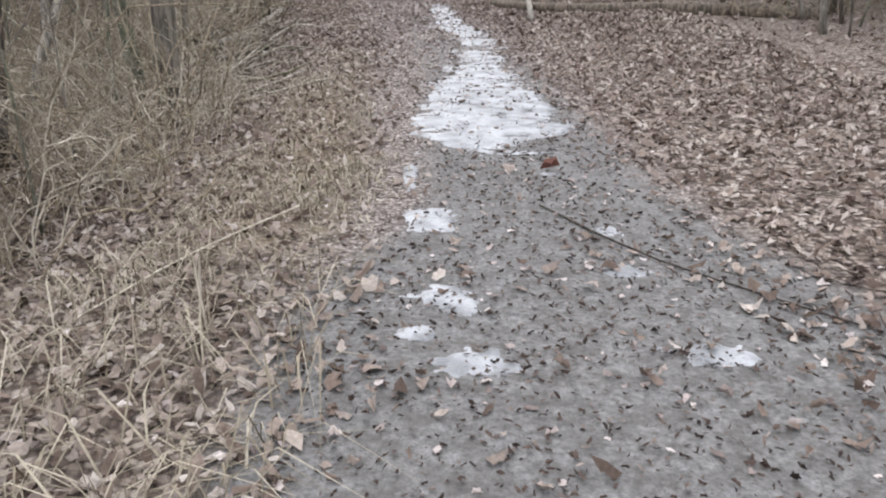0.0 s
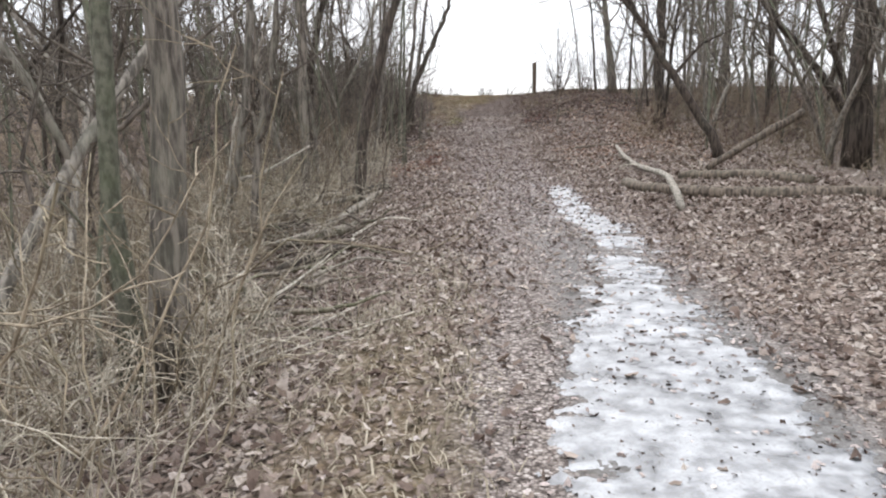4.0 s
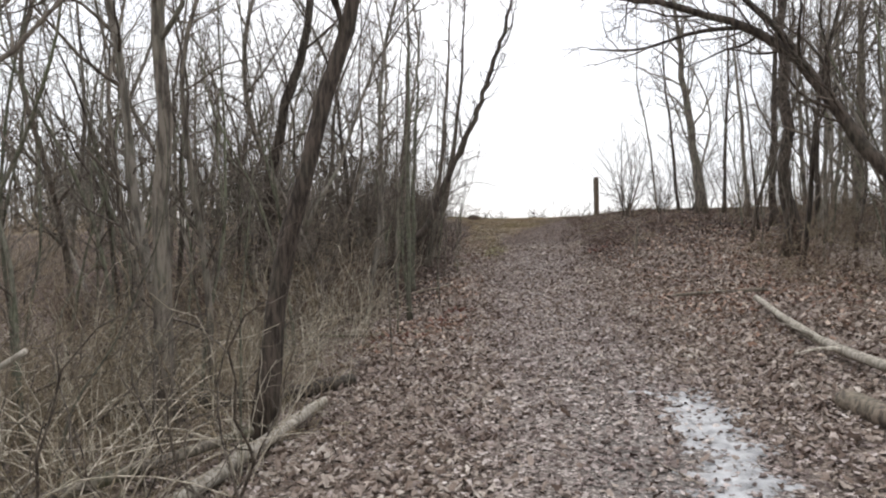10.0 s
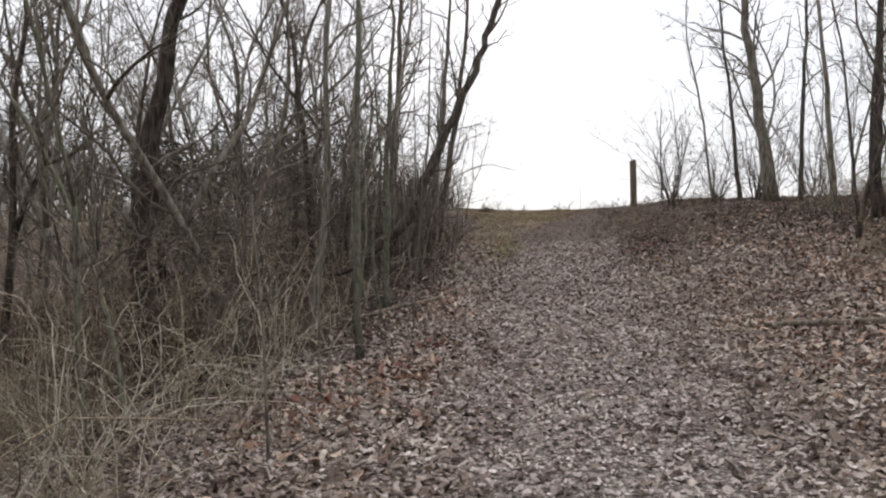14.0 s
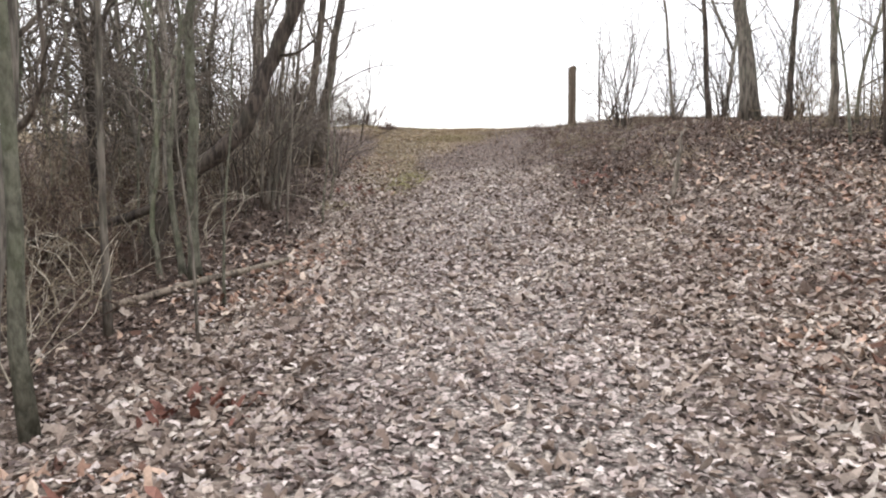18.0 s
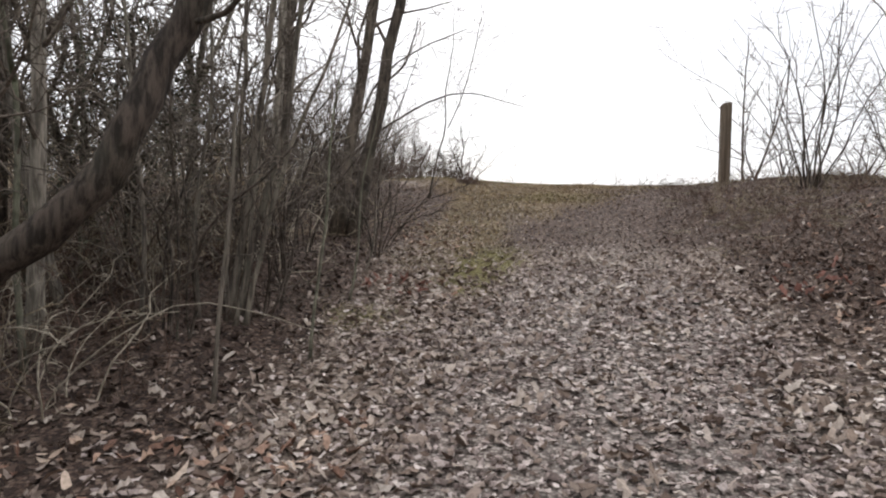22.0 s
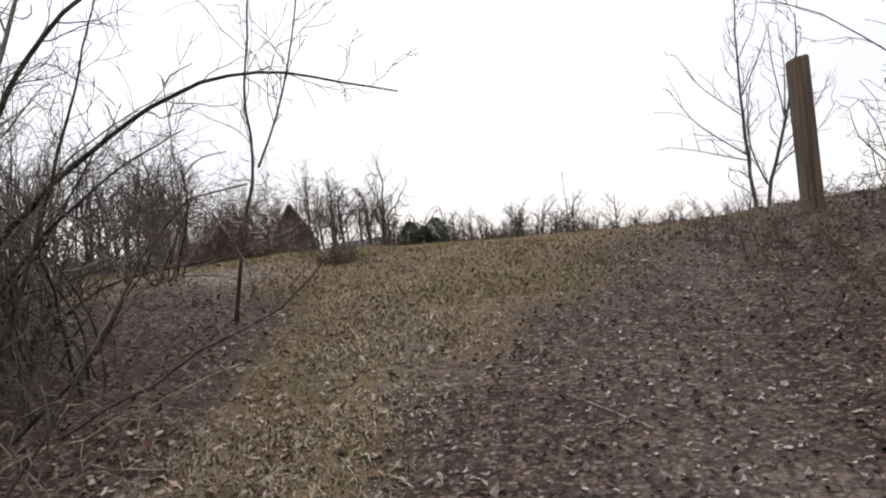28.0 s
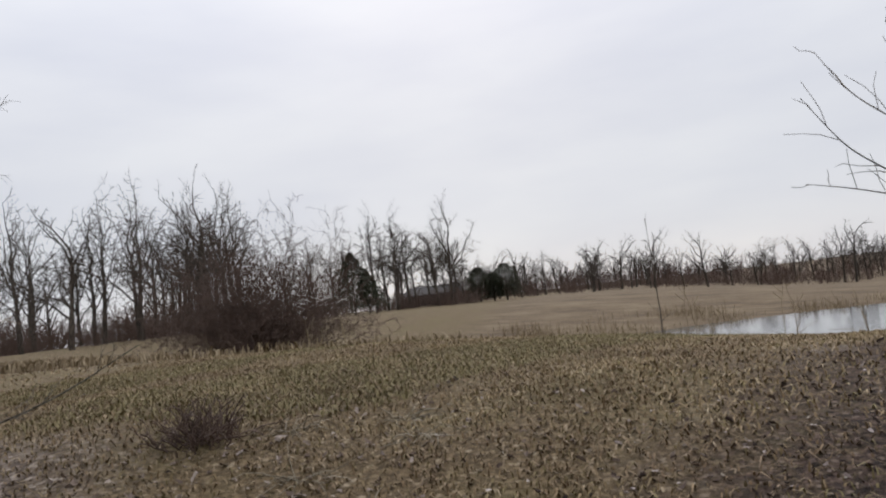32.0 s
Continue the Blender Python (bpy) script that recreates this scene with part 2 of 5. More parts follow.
def ground_material():
    m, n, l, b = material("forest_ground", .95)
    tc = n.new("ShaderNodeTexCoord").outputs["Object"]
    fine, mid, big = noise_node(n, l, 45, 6, tc, rough=.7), noise_node(n, l, 9, 5, tc), noise_node(n, l, 1.1, 4, tc)

    def flakes(scale, stops):
        """Matted leaf scraps: every scrap one tone, with dark seams."""
        warp = n.new("ShaderNodeVectorMath")
        warp.operation = "MULTIPLY_ADD"
        shift = n.new("ShaderNodeTexNoise")
        shift.inputs["Scale"].default_value = scale * .6
        l.new(tc, shift.inputs["Vector"])
        l.new(shift.outputs["Color"], warp.inputs[0])
        warp.inputs[1].default_value = (1.2 / scale,) * 3
        l.new(tc, warp.inputs[2])
        v = n.new("ShaderNodeTexVoronoi")
        v.inputs["Scale"].default_value = scale
        l.new(warp.outputs["Vector"], v.inputs["Vector"])
        s = n.new("ShaderNodeSeparateColor")
        l.new(v.outputs["Color"], s.inputs["Color"])
        seam = ramp_node(n, l, v.outputs["Distance"], [(.35, (1, 1, 1)), (.75, (.35, .33, .32))])
        return mix_node(n, l, 1.0, ramp_node(n, l, s.outputs["Red"], stops), seam, "MULTIPLY")

    litter = flakes(30, [(0, (.07, .05, .038)), (.3, (.16, .12, .095)), (.7, (.29, .235, .195)), (1, (.43, .37, .315))])
    crumbs = flakes(46, [(0, (.09, .07, .06)), (.4, (.225, .19, .168)), (.8, (.38, .33, .295)), (1, (.5, .45, .41))])
    mud = ramp_node(n, l, fine, [(.3, (.08, .076, .071)), (.5, (.185, .178, .169)), (.72, (.31, .30, .288))])
    mud = mix_node(n, l, ramp_node(n, l, mid, [(.42, (0, 0, 0)), (.62, (.6, .6, .6))]), mud, (.10, .09, .08))
    turf = flakes(34, [(0, (.06, .041, .022)), (.35, (.115, .079, .042)), (.7, (.2, .142, .077)), (.92, (.32, .245, .155)), (1, (.48, .40, .29))])
    matted = ramp_node(n, l, noise_node(n, l, 70, 4, tc, (1, .5, 1), .7), [(.3, (.075, .051, .026)), (.5, (.15, .105, .053)), (.7, (.27, .2, .11))])
    turf = mix_node(n, l, .45, turf, matted)
    turf = mix_node(n, l, ramp_node(n, l, big, [(.45, (0, 0, 0)), (.62, (.55, .55, .55))]), turf, ramp_node(n, l, fine, [(.3, (.058, .046, .018)), (.7, (.2, .162, .068))]))
    moss = ramp_node(n, l, fine, [(.3, (.052, .047, .014)), (.7, (.185, .168, .056))])

    def zone(name, width):
        a = n.new("ShaderNodeAttribute")
        a.attribute_name = name
        wob = math_node(n, l, "ADD", a.outputs["Fac"], math_node(n, l, "MULTIPLY", math_node(n, l, "SUBTRACT", mix_node(n, l, .5, mid, fine), .5), width * 1.6))
        return ramp_node(n, l, wob, [(.25, (0, 0, 0)), (.75, (1, 1, 1))])
    damp = flakes(42, [(0, (.024, .015, .011)), (.4, (.066, .041, .031)), (.8, (.125, .083, .063)), (1, (.215, .165, .13))])
    col = mix_node(n, l, zone("trod", .8), litter, crumbs)
    col = mix_node(n, l, zone("damp", .9), col, damp)
    col = mix_node(n, l, zone("mud", .9), col, mud)
    col = mix_node(n, l, zone("turf", .7), col, turf)
    sedge = mix_node(n, l, .6, ramp_node(n, l, mid, [(.3, (.075, .05, .03)), (.5, (.14, .098, .058)), (.72, (.22, .165, .105))]), ramp_node(n, l, noise_node(n, l, .7, 6, tc, (.35, 1.6, 1), .7), [(.38, (.07, .048, .028)), (.5, (.14, .10, .058)), (.62, (.22, .17, .105))]))
    col = mix_node(n, l, zone("sedge", .6), col, sedge)
    col = mix_node(n, l, zone("moss", 1.0), col, moss)
    l.new(col, b.inputs["Base Color"])
    bump_node(n, l, b, mix_node(n, l, .5, fine, mid), .9, .03)
    return m


GROUND = ground_material()


def ice_material():
    m, n, l, b = material("frozen_slush", .3)
    tc = n.new("ShaderNodeTexCoord").outputs["Object"]
    grit, mid = noise_node(n, l, 60, 5, tc, rough=.7), noise_node(n, l, 7, 4, tc)
    col = ramp_node(n, l, mid, [(.3, (.13, .131, .133)), (.44, (.23, .233, .238)), (.56, (.36, .364, .37)), (.75, (.5, .505, .512))])
    col = mix_node(n, l, ramp_node(n, l, grit, [(.52, (0, 0, 0)), (.66, (.8, .8, .8))]), col, (.22, .208, .19))
    l.new(col, b.inputs["Base Color"])
    l.new(ramp_node(n, l, mid, [(.3, (.22,) * 3), (.7, (.6,) * 3)]), b.inputs["Roughness"])
    bump_node(n, l, b, mix_node(n, l, .6, grit, mid), .6, .02)
    return m


ICE = ice_material()


def post_material():
    m, n, l, b = material("weathered_timber", .85)
    tc = n.new("ShaderNodeTexCoord").outputs["Object"]
    grain = noise_node(n, l, 26, 6, tc, (1, 1, .045), .6)
    stain = noise_node(n, l, 2.2, 4, tc)
    col = ramp_node(n, l, grain, [(.32, (.05, .037, .026)), (.5, (.125, .094, .066)), (.72, (.215, .168, .125))])
    col = mix_node(n, l, ramp_node(n, l, stain, [(.45, (0, 0, 0)), (.7, (.5, .5, .5))]), col, (.10, .085, .065))
    l.new(col, b.inputs["Base Color"])
    bump_node(n, l, b, grain, .8, .01)
    return m


POST = post_material()


def water_material():
    m, n, l, b = material("pond_water", .08)
    b.inputs["Base Color"].default_value = (.10, .105, .105, 1)
    b.inputs["Specular IOR Level"].default_value = .6
    bump_node(n, l, b, noise_node(n, l, 3, 3, None, (1, 2.5, 1)), .12, .02)
    return m


WATER = water_material()


def plain(name, dark, light, rough=.85, scale=8):
    m, n, l, b = material(name, rough)
    l.new(ramp_node(n, l, noise_node(n, l, scale, 4), [(.3, dark), (.7, light)]), b.inputs["Base Color"])
    return m


# Greens lifted about half again, so distance haze is part of the colour.
NEEDLE = island_material("conifer_needles", [(0, (.03, .036, .022)), (.6, (.06, .07, .042)), (1, (.1, .11, .068))])
BUSH_TWIG = plain("red_brown_bush_twigs", (.06, .038, .03), (.14, .095, .075))
SIDING, ROOFING = plain("dark_siding", (.05, .042, .04), (.09, .075, .07)), plain("dark_roofing", (.04, .036, .036), (.075, .068, .066))

# ---- mesh tools ----


@functools.lru_cache(None)
def tube_faces(n, sides):
    """The faces of a tube of n rings, and the round of one ring."""
    i, j = np.meshgrid(np.arange(n - 1), np.arange(sides), indexing="ij")
    k = (j + 1) % sides
    th = np.arange(sides) / sides * 2 * np.pi
    return np.stack([i * sides + j, i * sides + k, (i + 1) * sides + k, (i + 1) * sides + j], -1).reshape(-1, 4), np.cos(th)[None, :, None], np.sin(th)[None, :, None]


class Geo:
    """Gathers rings, quads and triangles for one mesh."""

    def __init__(self):
        self.v, self.q, self.t, self.n = [], [], [], 0

    def add(self, v, q=None, t=None):
        v = np.asarray(v, float).reshape(-1, 3)
        if q is not None and len(q):
            self.q.append(np.asarray(q, int).reshape(-1, 4) + self.n)
        if t is not None and len(t):
            self.t.append(np.asarray(t, int).reshape(-1, 3) + self.n)
        self.v.append(v)
        self.n += len(v)

    def tube(self, pts, radii, sides=5, cap=True, rough=0.0, rng=None):
        p = np.asarray(pts, float)
        r = np.broadcast_to(np.asarray(radii, float), (len(p),))
        tan = np.empty_like(p)
        tan[0], tan[-1], tan[1:-1] = p[1] - p[0], p[-1] - p[-2], (p[2:] - p[:-2]) / 2
        tan /= np.sqrt((tan * tan).sum(1, keepdims=True)) + 1e-9
        k = int(np.argmin(np.abs(tan.mean(0))))
        a = np.zeros_like(p)
        a[:, (k + 1) % 3], a[:, (k + 2) % 3] = tan[:, (k + 2) % 3], -tan[:, (k + 1) % 3]
        a /= np.sqrt((a * a).sum(1, keepdims=True)) + 1e-9
        b = np.stack([tan[:, 1] * a[:, 2] - tan[:, 2] * a[:, 1], tan[:, 2] * a[:, 0] - tan[:, 0] * a[:, 2], tan[:, 0] * a[:, 1] - tan[:, 1] * a[:, 0]], -1)
        rr = r[:, None]
        if rough and rng is not None:
            rr = rr * (1 + rough * rng.uniform(-1, 1, (len(p), sides)))
        q, co, si = tube_faces(len(p), sides)
        rings = p[:, None] + rr[..., None] * (co * a[:, None] + si * b[:, None])
        v, t = rings.reshape(-1, 3), None
        if cap and r[0] > .008:
            m = len(v)
            v = np.vstack([v, p[0], p[-1]])
            s = np.arange(sides)
            t = np.vstack([np.stack([np.full(sides, m), (s + 1) % sides, s], -1),
                           np.stack([np.full(sides, m + 1), (len(p) - 1) * sides + s, (len(p) - 1) * sides + (s + 1) % sides], -1)])
        self.add(v, q, t)

    def mesh(self, name, mat, smooth=True):
        v = np.vstack(self.v)
        q = np.vstack(self.q) if self.q else np.zeros((0, 4), int)
        t = np.vstack(self.t) if self.t else np.zeros((0, 3), int)
        me = bpy.data.meshes.new(name)
        me.vertices.add(len(v))
        me.vertices.foreach_set("co", v.astype(np.float32).ravel())
        loops = np.concatenate([q.ravel(), t.ravel()]).astype(np.int32)
        me.loops.add(len(loops))
        me.loops.foreach_set("vertex_index", loops)
        starts = np.concatenate([np.arange(len(q)) * 4, len(q) * 4 + np.arange(len(t)) * 3]).astype(np.int32)
        me.polygons.add(len(starts))
        me.polygons.foreach_set("loop_start", starts)
        me.polygons.foreach_set("use_smooth", np.full(len(starts), smooth))
        me.update(calc_edges=True)
        me.validate()
        me.materials.append(mat)
        return me


def part(name, geo, mat, parent, label="", smooth=True):
    ob = new(name, geo.mesh(name, mat, smooth) if isinstance(geo, Geo) else geo)
    ob.parent = parent
    if label:
        tagged(ob, label)
    return ob


def thing(name, geo, mat, label, category, group="", kind="", at=(0, 0, 0), smooth=True):
    ob = new(name, geo.mesh(name, mat, smooth))
    ob.location = at
    return tagged(ob, label, category, group, kind)


def holder(name, label, category, at, group=""):
    ob = new(name)
    ob.empty_display_size = .1
    ob.location = at
    return tagged(ob, label, category, group)


def smooth_line(pts, n):
    """n points along a soft curve through pts."""
    p = np.asarray(pts, float)
    s = np.r_[0, np.cumsum(np.linalg.norm(np.diff(p, axis=0), axis=1))]
    u = np.linspace(0, s[-1], n)
    q = np.stack([np.interp(u, s, p[:, k]) for k in range(3)], -1)
    for _ in range(2):
        q[1:-1] = (q[:-2] + 2 * q[1:-1] + q[2:]) / 4
    return q


def ground_at(x, y):
    return float(land(x, y) + bumps(np.array([x]), np.array([y]))[0])


def wave(x, y, s, seed):
    """Cheap uneven relief from crossed waves, about -1 to 1."""
    r = np.random.default_rng(seed)
    out = np.zeros_like(x, float)
    for _ in range(7):
        a, k, ph = r.uniform(0, 2 * np.pi), s * r.uniform(.6, 1.7), r.uniform(0, 6.3)
        out += np.sin((x * np.cos(a) + y * np.sin(a)) * k + ph)
    return out / 4


def bumps(x, y):
    side = ramp(np.abs(x - path_x(y)), 1.0, 2.6) * (1 - .6 * ramp(y, 36, 42))
    return wave(x, y, 1.1, 3) * .045 * side + wave(x, y, 4.0, 4) * (.008 + .022 * side)

# ---- ground ----


def moss_zone(x, y):
    return np.exp(-(((x + 3.22 + .10 * (y - 31.2) + .12 * wave(x, y, 3, 58)) / .42) ** 2 + ((y - 31.15) / 1.25) ** 4)) + .5 * np.exp(-(((x + 3.75) / .5) ** 2 + ((y - 29.2) / .5) ** 2)) * (wave(x, y, 4, 59) > -.1) + .5 * np.exp(-(((x + 3.3) / .35) ** 2 + ((y - 25.3) / .6) ** 2)) * (wave(x, y, 4, 60) > 0)


def mud_zone(x, y):
    """Where the trodden path shows bare grey earth."""
    d = x - path_x(y)
    bare = np.interp(y, [0, 5, 9, 14, 20, 26, 32, 36], [1, 1, .7, .45, .3, .3, .3, 0])
    wide = 1 - ramp(y, 2.4, 4.4)
    return bare * (1 - ramp(d - .5 * wide, .55, 1.25)) * (1 - ramp(-d - .65 * wide, .2, .8))


def trod_zone(x, y):
    d = x - path_x(y) + .25 * wave(x, y, 1.4, 51)
    return (1 - ramp(np.abs(d), .6, 1.5)) * (1 - ramp(y, 29.5, 32.5))


def damp_zone(x, y):
    """Dark rotted leaves on the upper banks."""
    d = x - path_x(y) + .3 * wave(x, y, 1.2, 52)
    right = ramp(d, .7, 1.7) * ramp(y, 25.5, 31) * (1 - ramp(y, 38.6, 40.5))
    left = ramp(-d - np.interp(y, [22, 26, 29], [1.5, 1.5, 1.7]), 0, .8) * (.85 * ramp(y, 20.5, 24) + .15 * ramp(y, 27, 31)) * (1 - ramp(y, 35.5, 37))
    middle = .92 * ramp(y, 31, 33.2) * (1 - ramp(y, 37.5, 39.5)) * ramp(d, -1.8, -1.2) * (.75 + .25 * ramp(wave(x, y, 2.1, 57), -.6, .3))
    return np.maximum(np.maximum(right, left), middle)


def sedge_zone(x, y):
    return ramp(y + 1.5 * wave(x, y, .35, 56), 45, 50) * ramp(x, -16, -8)


def turf_zone(x, y):
    w = wave(x, y, .8, 53)
    d = x - path_x(y) + .25 * w
    field = ramp(y + .9 * w + .5 * wave(x, y, 2.2, 54) - 1.1 * np.clip(d, -.5, 2.5), 35.4, 38.4)
    strip = .75 * ramp(y, 31, 32.8) * (1 - ramp(np.abs(d + 1.7), .3, .85))
    over = .6 * ramp(y, 32.8, 35) * (.55 + .45 * ramp(wave(x, y, 2.3, 55), -.5, .4)) * (1 - ramp(np.abs(d + .95), .4, .95))
    edge = .5 * ramp(y, 2.6, 3.8) * (1 - ramp(y, 7, 12)) * (1 - ramp(np.abs(d + 1.45), .25, .75))
    return np.maximum(np.maximum(field, strip), np.maximum(edge, over))


def axis(lo, a, b, hi, step):
    fine = np.arange(a, b, step)
    down, up, s = [], [], step
    v = a
    while v > lo:
        s *= 1.16
        v -= s
        down.append(v)
    v, s = fine[-1], step
    while v < hi:
        s *= 1.16
        v += s
        up.append(v)
    return np.r_[down[::-1], fine, up]


gx, gy = axis(-600, -6.5, 6.0, 600, .11), axis(-300, -1, 46, 900, .11)
GX, GY = np.meshgrid(gx, gy, indexing="ij")
GZ = land(GX, GY) + bumps(GX, GY)
g = Geo()
ii, jj = np.meshgrid(np.arange(len(gx) - 1), np.arange(len(gy) - 1), indexing="ij")
ny = len(gy)
g.add(np.stack([GX, GY, GZ], -1), np.stack([ii * ny + jj, (ii + 1) * ny + jj, (ii + 1) * ny + jj + 1, ii * ny + jj + 1], -1))
ground = thing("ground", g, GROUND, "brown leaf-strewn earth climbing to a grassy crest", "ground", kind="structure")
for zone_name, zone_of in (("mud", mud_zone), ("turf", turf_zone), ("moss", moss_zone), ("trod", trod_zone), ("damp", damp_zone), ("sedge", sedge_zone)):
    layer = ground.data.attributes.new(zone_name, "FLOAT", "POINT")
    layer.data.foreach_set("value", zone_of(GX, GY).astype(np.float32).ravel())

# ---- pond ----
g = Geo()
th = np.linspace(0, 2 * np.pi, 96, endpoint=False)
g.add(np.vstack([np.stack([17 + 24 * np.cos(th), 63 + 13 * np.sin(th) - .12 * (9 + 24 * np.cos(th)), np.full(96, POND_Z)], -1), [[17, 61.9, POND_Z]]]),
      t=np.stack([np.arange(96), (np.arange(96) + 1) % 96, np.full(96, 96)], -1))
thing("pond_water", g, WATER, "still grey pond water below the grassy crest", "water", kind="structure")

# ---- ice on the path ----


def ice_sheet(name, x0, x1, y0, y1, inside, label, seed, cell=.022, thick=.014, gaps=.0):
    """A thin frozen crust: the cells of a fine grid that lie inside a ragged outline, with edges that taper off."""
    xs, ys = np.arange(x0, x1, cell), np.arange(y0, y1, cell)
    X, Y = np.meshgrid(xs, ys, indexing="ij")
    amount = inside(X, Y) + .34 * wave(X, Y, 6, seed) + .30 * wave(X * .7, Y * 1.3, 15, seed + 1) + .26 * wave(X * .6 + .1 * wave(X, Y, 9, seed + 7), Y * 1.4 + .12 * wave(X, Y, 11, seed + 8), 32, seed + 2) + .2 * wave(X, Y * 1.2, 70, seed + 4) - gaps
    Z = land(X, Y) + bumps(X, Y) + thick * np.clip(amount * 2.5, -.35, 1) + .003 * wave(X, Y, 30, seed + 3)
    keep = (amount[:-1, :-1] + amount[1:, :-1] + amount[:-1, 1:] + amount[1:, 1:]) / 4 > -.02
    a, b = np.nonzero(keep)
    m = len(ys)
    q = np.stack([a * m + b, (a + 1) * m + b, (a + 1) * m + b + 1, a * m + b + 1], -1)
    used, back = np.unique(q.ravel(), return_inverse=True)
    geo = Geo()
    V = np.stack([X.ravel(), Y.ravel(), Z.ravel()], -1)[used]
    geo.add(V, back.reshape(-1, 4))
    return thing(name, geo, ICE, label, "ice", "ice patches on the path")


def ice_strip(x, y):
    mid = np.interp(y, [5.3, 5.6, 6, 7.15, 8, 9, 10.3, 11.95, 12.6, 13.35, 14.8, 17], [.28, .3, .43, .5, .5, .58, .62, .68, .53, .43, .27, .24])
    half = np.interp(y, [5.2, 5.4, 5.6, 6, 7.15, 8, 9, 10.3, 11.95, 12.6, 13.35, 14.8, 16.8, 17.3], [0, .12, .32, .66, .6, .47, .33, .25, .28, .33, .34, .31, .28, 0])
    full = (half - np.abs(x - mid)) * 3.2 * np.clip(half * 4, 0, 1) * np.interp(y, [5, 7.5, 9, 17], [1.1, 1, .75, .6]) + .12 - np.interp(y, [5, 8.5, 10.5, 17], [0, .05, .13, .2]) - (half < .02) * 2
    return np.minimum(full, np.interp(y, [5, 8, 12], [.62, .5, .42]))


ice_sheet("ice_patch", -.6, 1.5, 4.9, 17.5, ice_strip, "long ragged strip of grey-white ice frozen on the path", 11, gaps=.05)


def blob(cx, cy, rx, ry):
    return lambda x, y: .75 - np.hypot((x - cx) / rx, (y - cy) / ry)


for k, (cx, cy, rx, ry) in enumerate(((-.08, 3.89, .17, .24), (-.03, 2.93, .21, .22), (-.13, 2.59, .13, .1), (.06, 2.41, .18, .12), (.85, 3.7, .12, .1), (.82, 3.19, .15, .1), (.98, 2.44, .18, .11), (-.2, 4.7, .05, .4), (.72, 4.75, .1, .06), (.8, 2.47, .06, .04))):
    ice_sheet("ice_patch", cx - rx * 2, cx + rx * 2, cy - ry * 2, cy + ry * 2, blob(cx, cy, rx, ry), "small broken scrap of white ice on wet earth", 31 + 5 * k, .013, .01, .08)

# ---- bare trees ----


def limb_line(rng, start, way, length, n, curl=.25, lift=.25):
    """A wavering shoot from start towards way, bending upwards."""
    pts, d = [np.array(start, float)], np.array(way, float)
    d /= np.linalg.norm(d)
    for _ in range(n):
        d = d + rng.normal(0, curl, 3) / n ** .5 + np.array([0, 0, lift]) / n
        d /= np.linalg.norm(d)
        pts.append(pts[-1] + d * length / n)
    return np.array(pts)


def off_axis(rng, axis_way, angle):
    a = axis_way / np.linalg.norm(axis_way)
    s = rng.normal(0, 1, 3)
    s -= a * (s @ a)
    s /= np.linalg.norm(s)
    return a * math.cos(angle) + s * math.sin(angle)


def branch_out(rng, crown, line, radii, first, count, reach, depth, angle=(.5, 1.0), lift=.3, thin=.55, twigs=5, finest=.0034, curl=.5):
    """Hangs shoots on a line, and shoots on those, down to the twigs."""
    n = len(line)
    for k in range(count):
        f = first + (1 - first) * (k + rng.uniform(0, 1)) / count
        i = min(int(f * (n - 1)), n - 2)
        u = f * (n - 1) - i
        p = line[i] * (1 - u) + line[i + 1] * u
        way = off_axis(rng, line[i + 1] - line[i], rng.uniform(*angle))
        ln = reach * rng.uniform(.45, 1.15) * (1 - .45 * f)
        r0 = max(min((radii[i] * (1 - u) + radii[i + 1] * u) * thin, ln * .016), finest)
        seg = 6 if depth > 1 else (5 if depth == 1 else 3)
        pts = limb_line(rng, p, way, ln, seg, curl, lift)
        rr = np.linspace(r0, max(r0 * .3, finest * .6), len(pts))
        crown.tube(pts, rr, 5 if depth > 1 else (4 if depth == 1 and r0 > .007 else 3), cap=False)
        if depth:
            branch_out(rng, crown, pts, rr, .15, twigs, ln * .6, depth - 1, angle, lift * .8, .65, max(twigs - 1, 3), finest, curl)


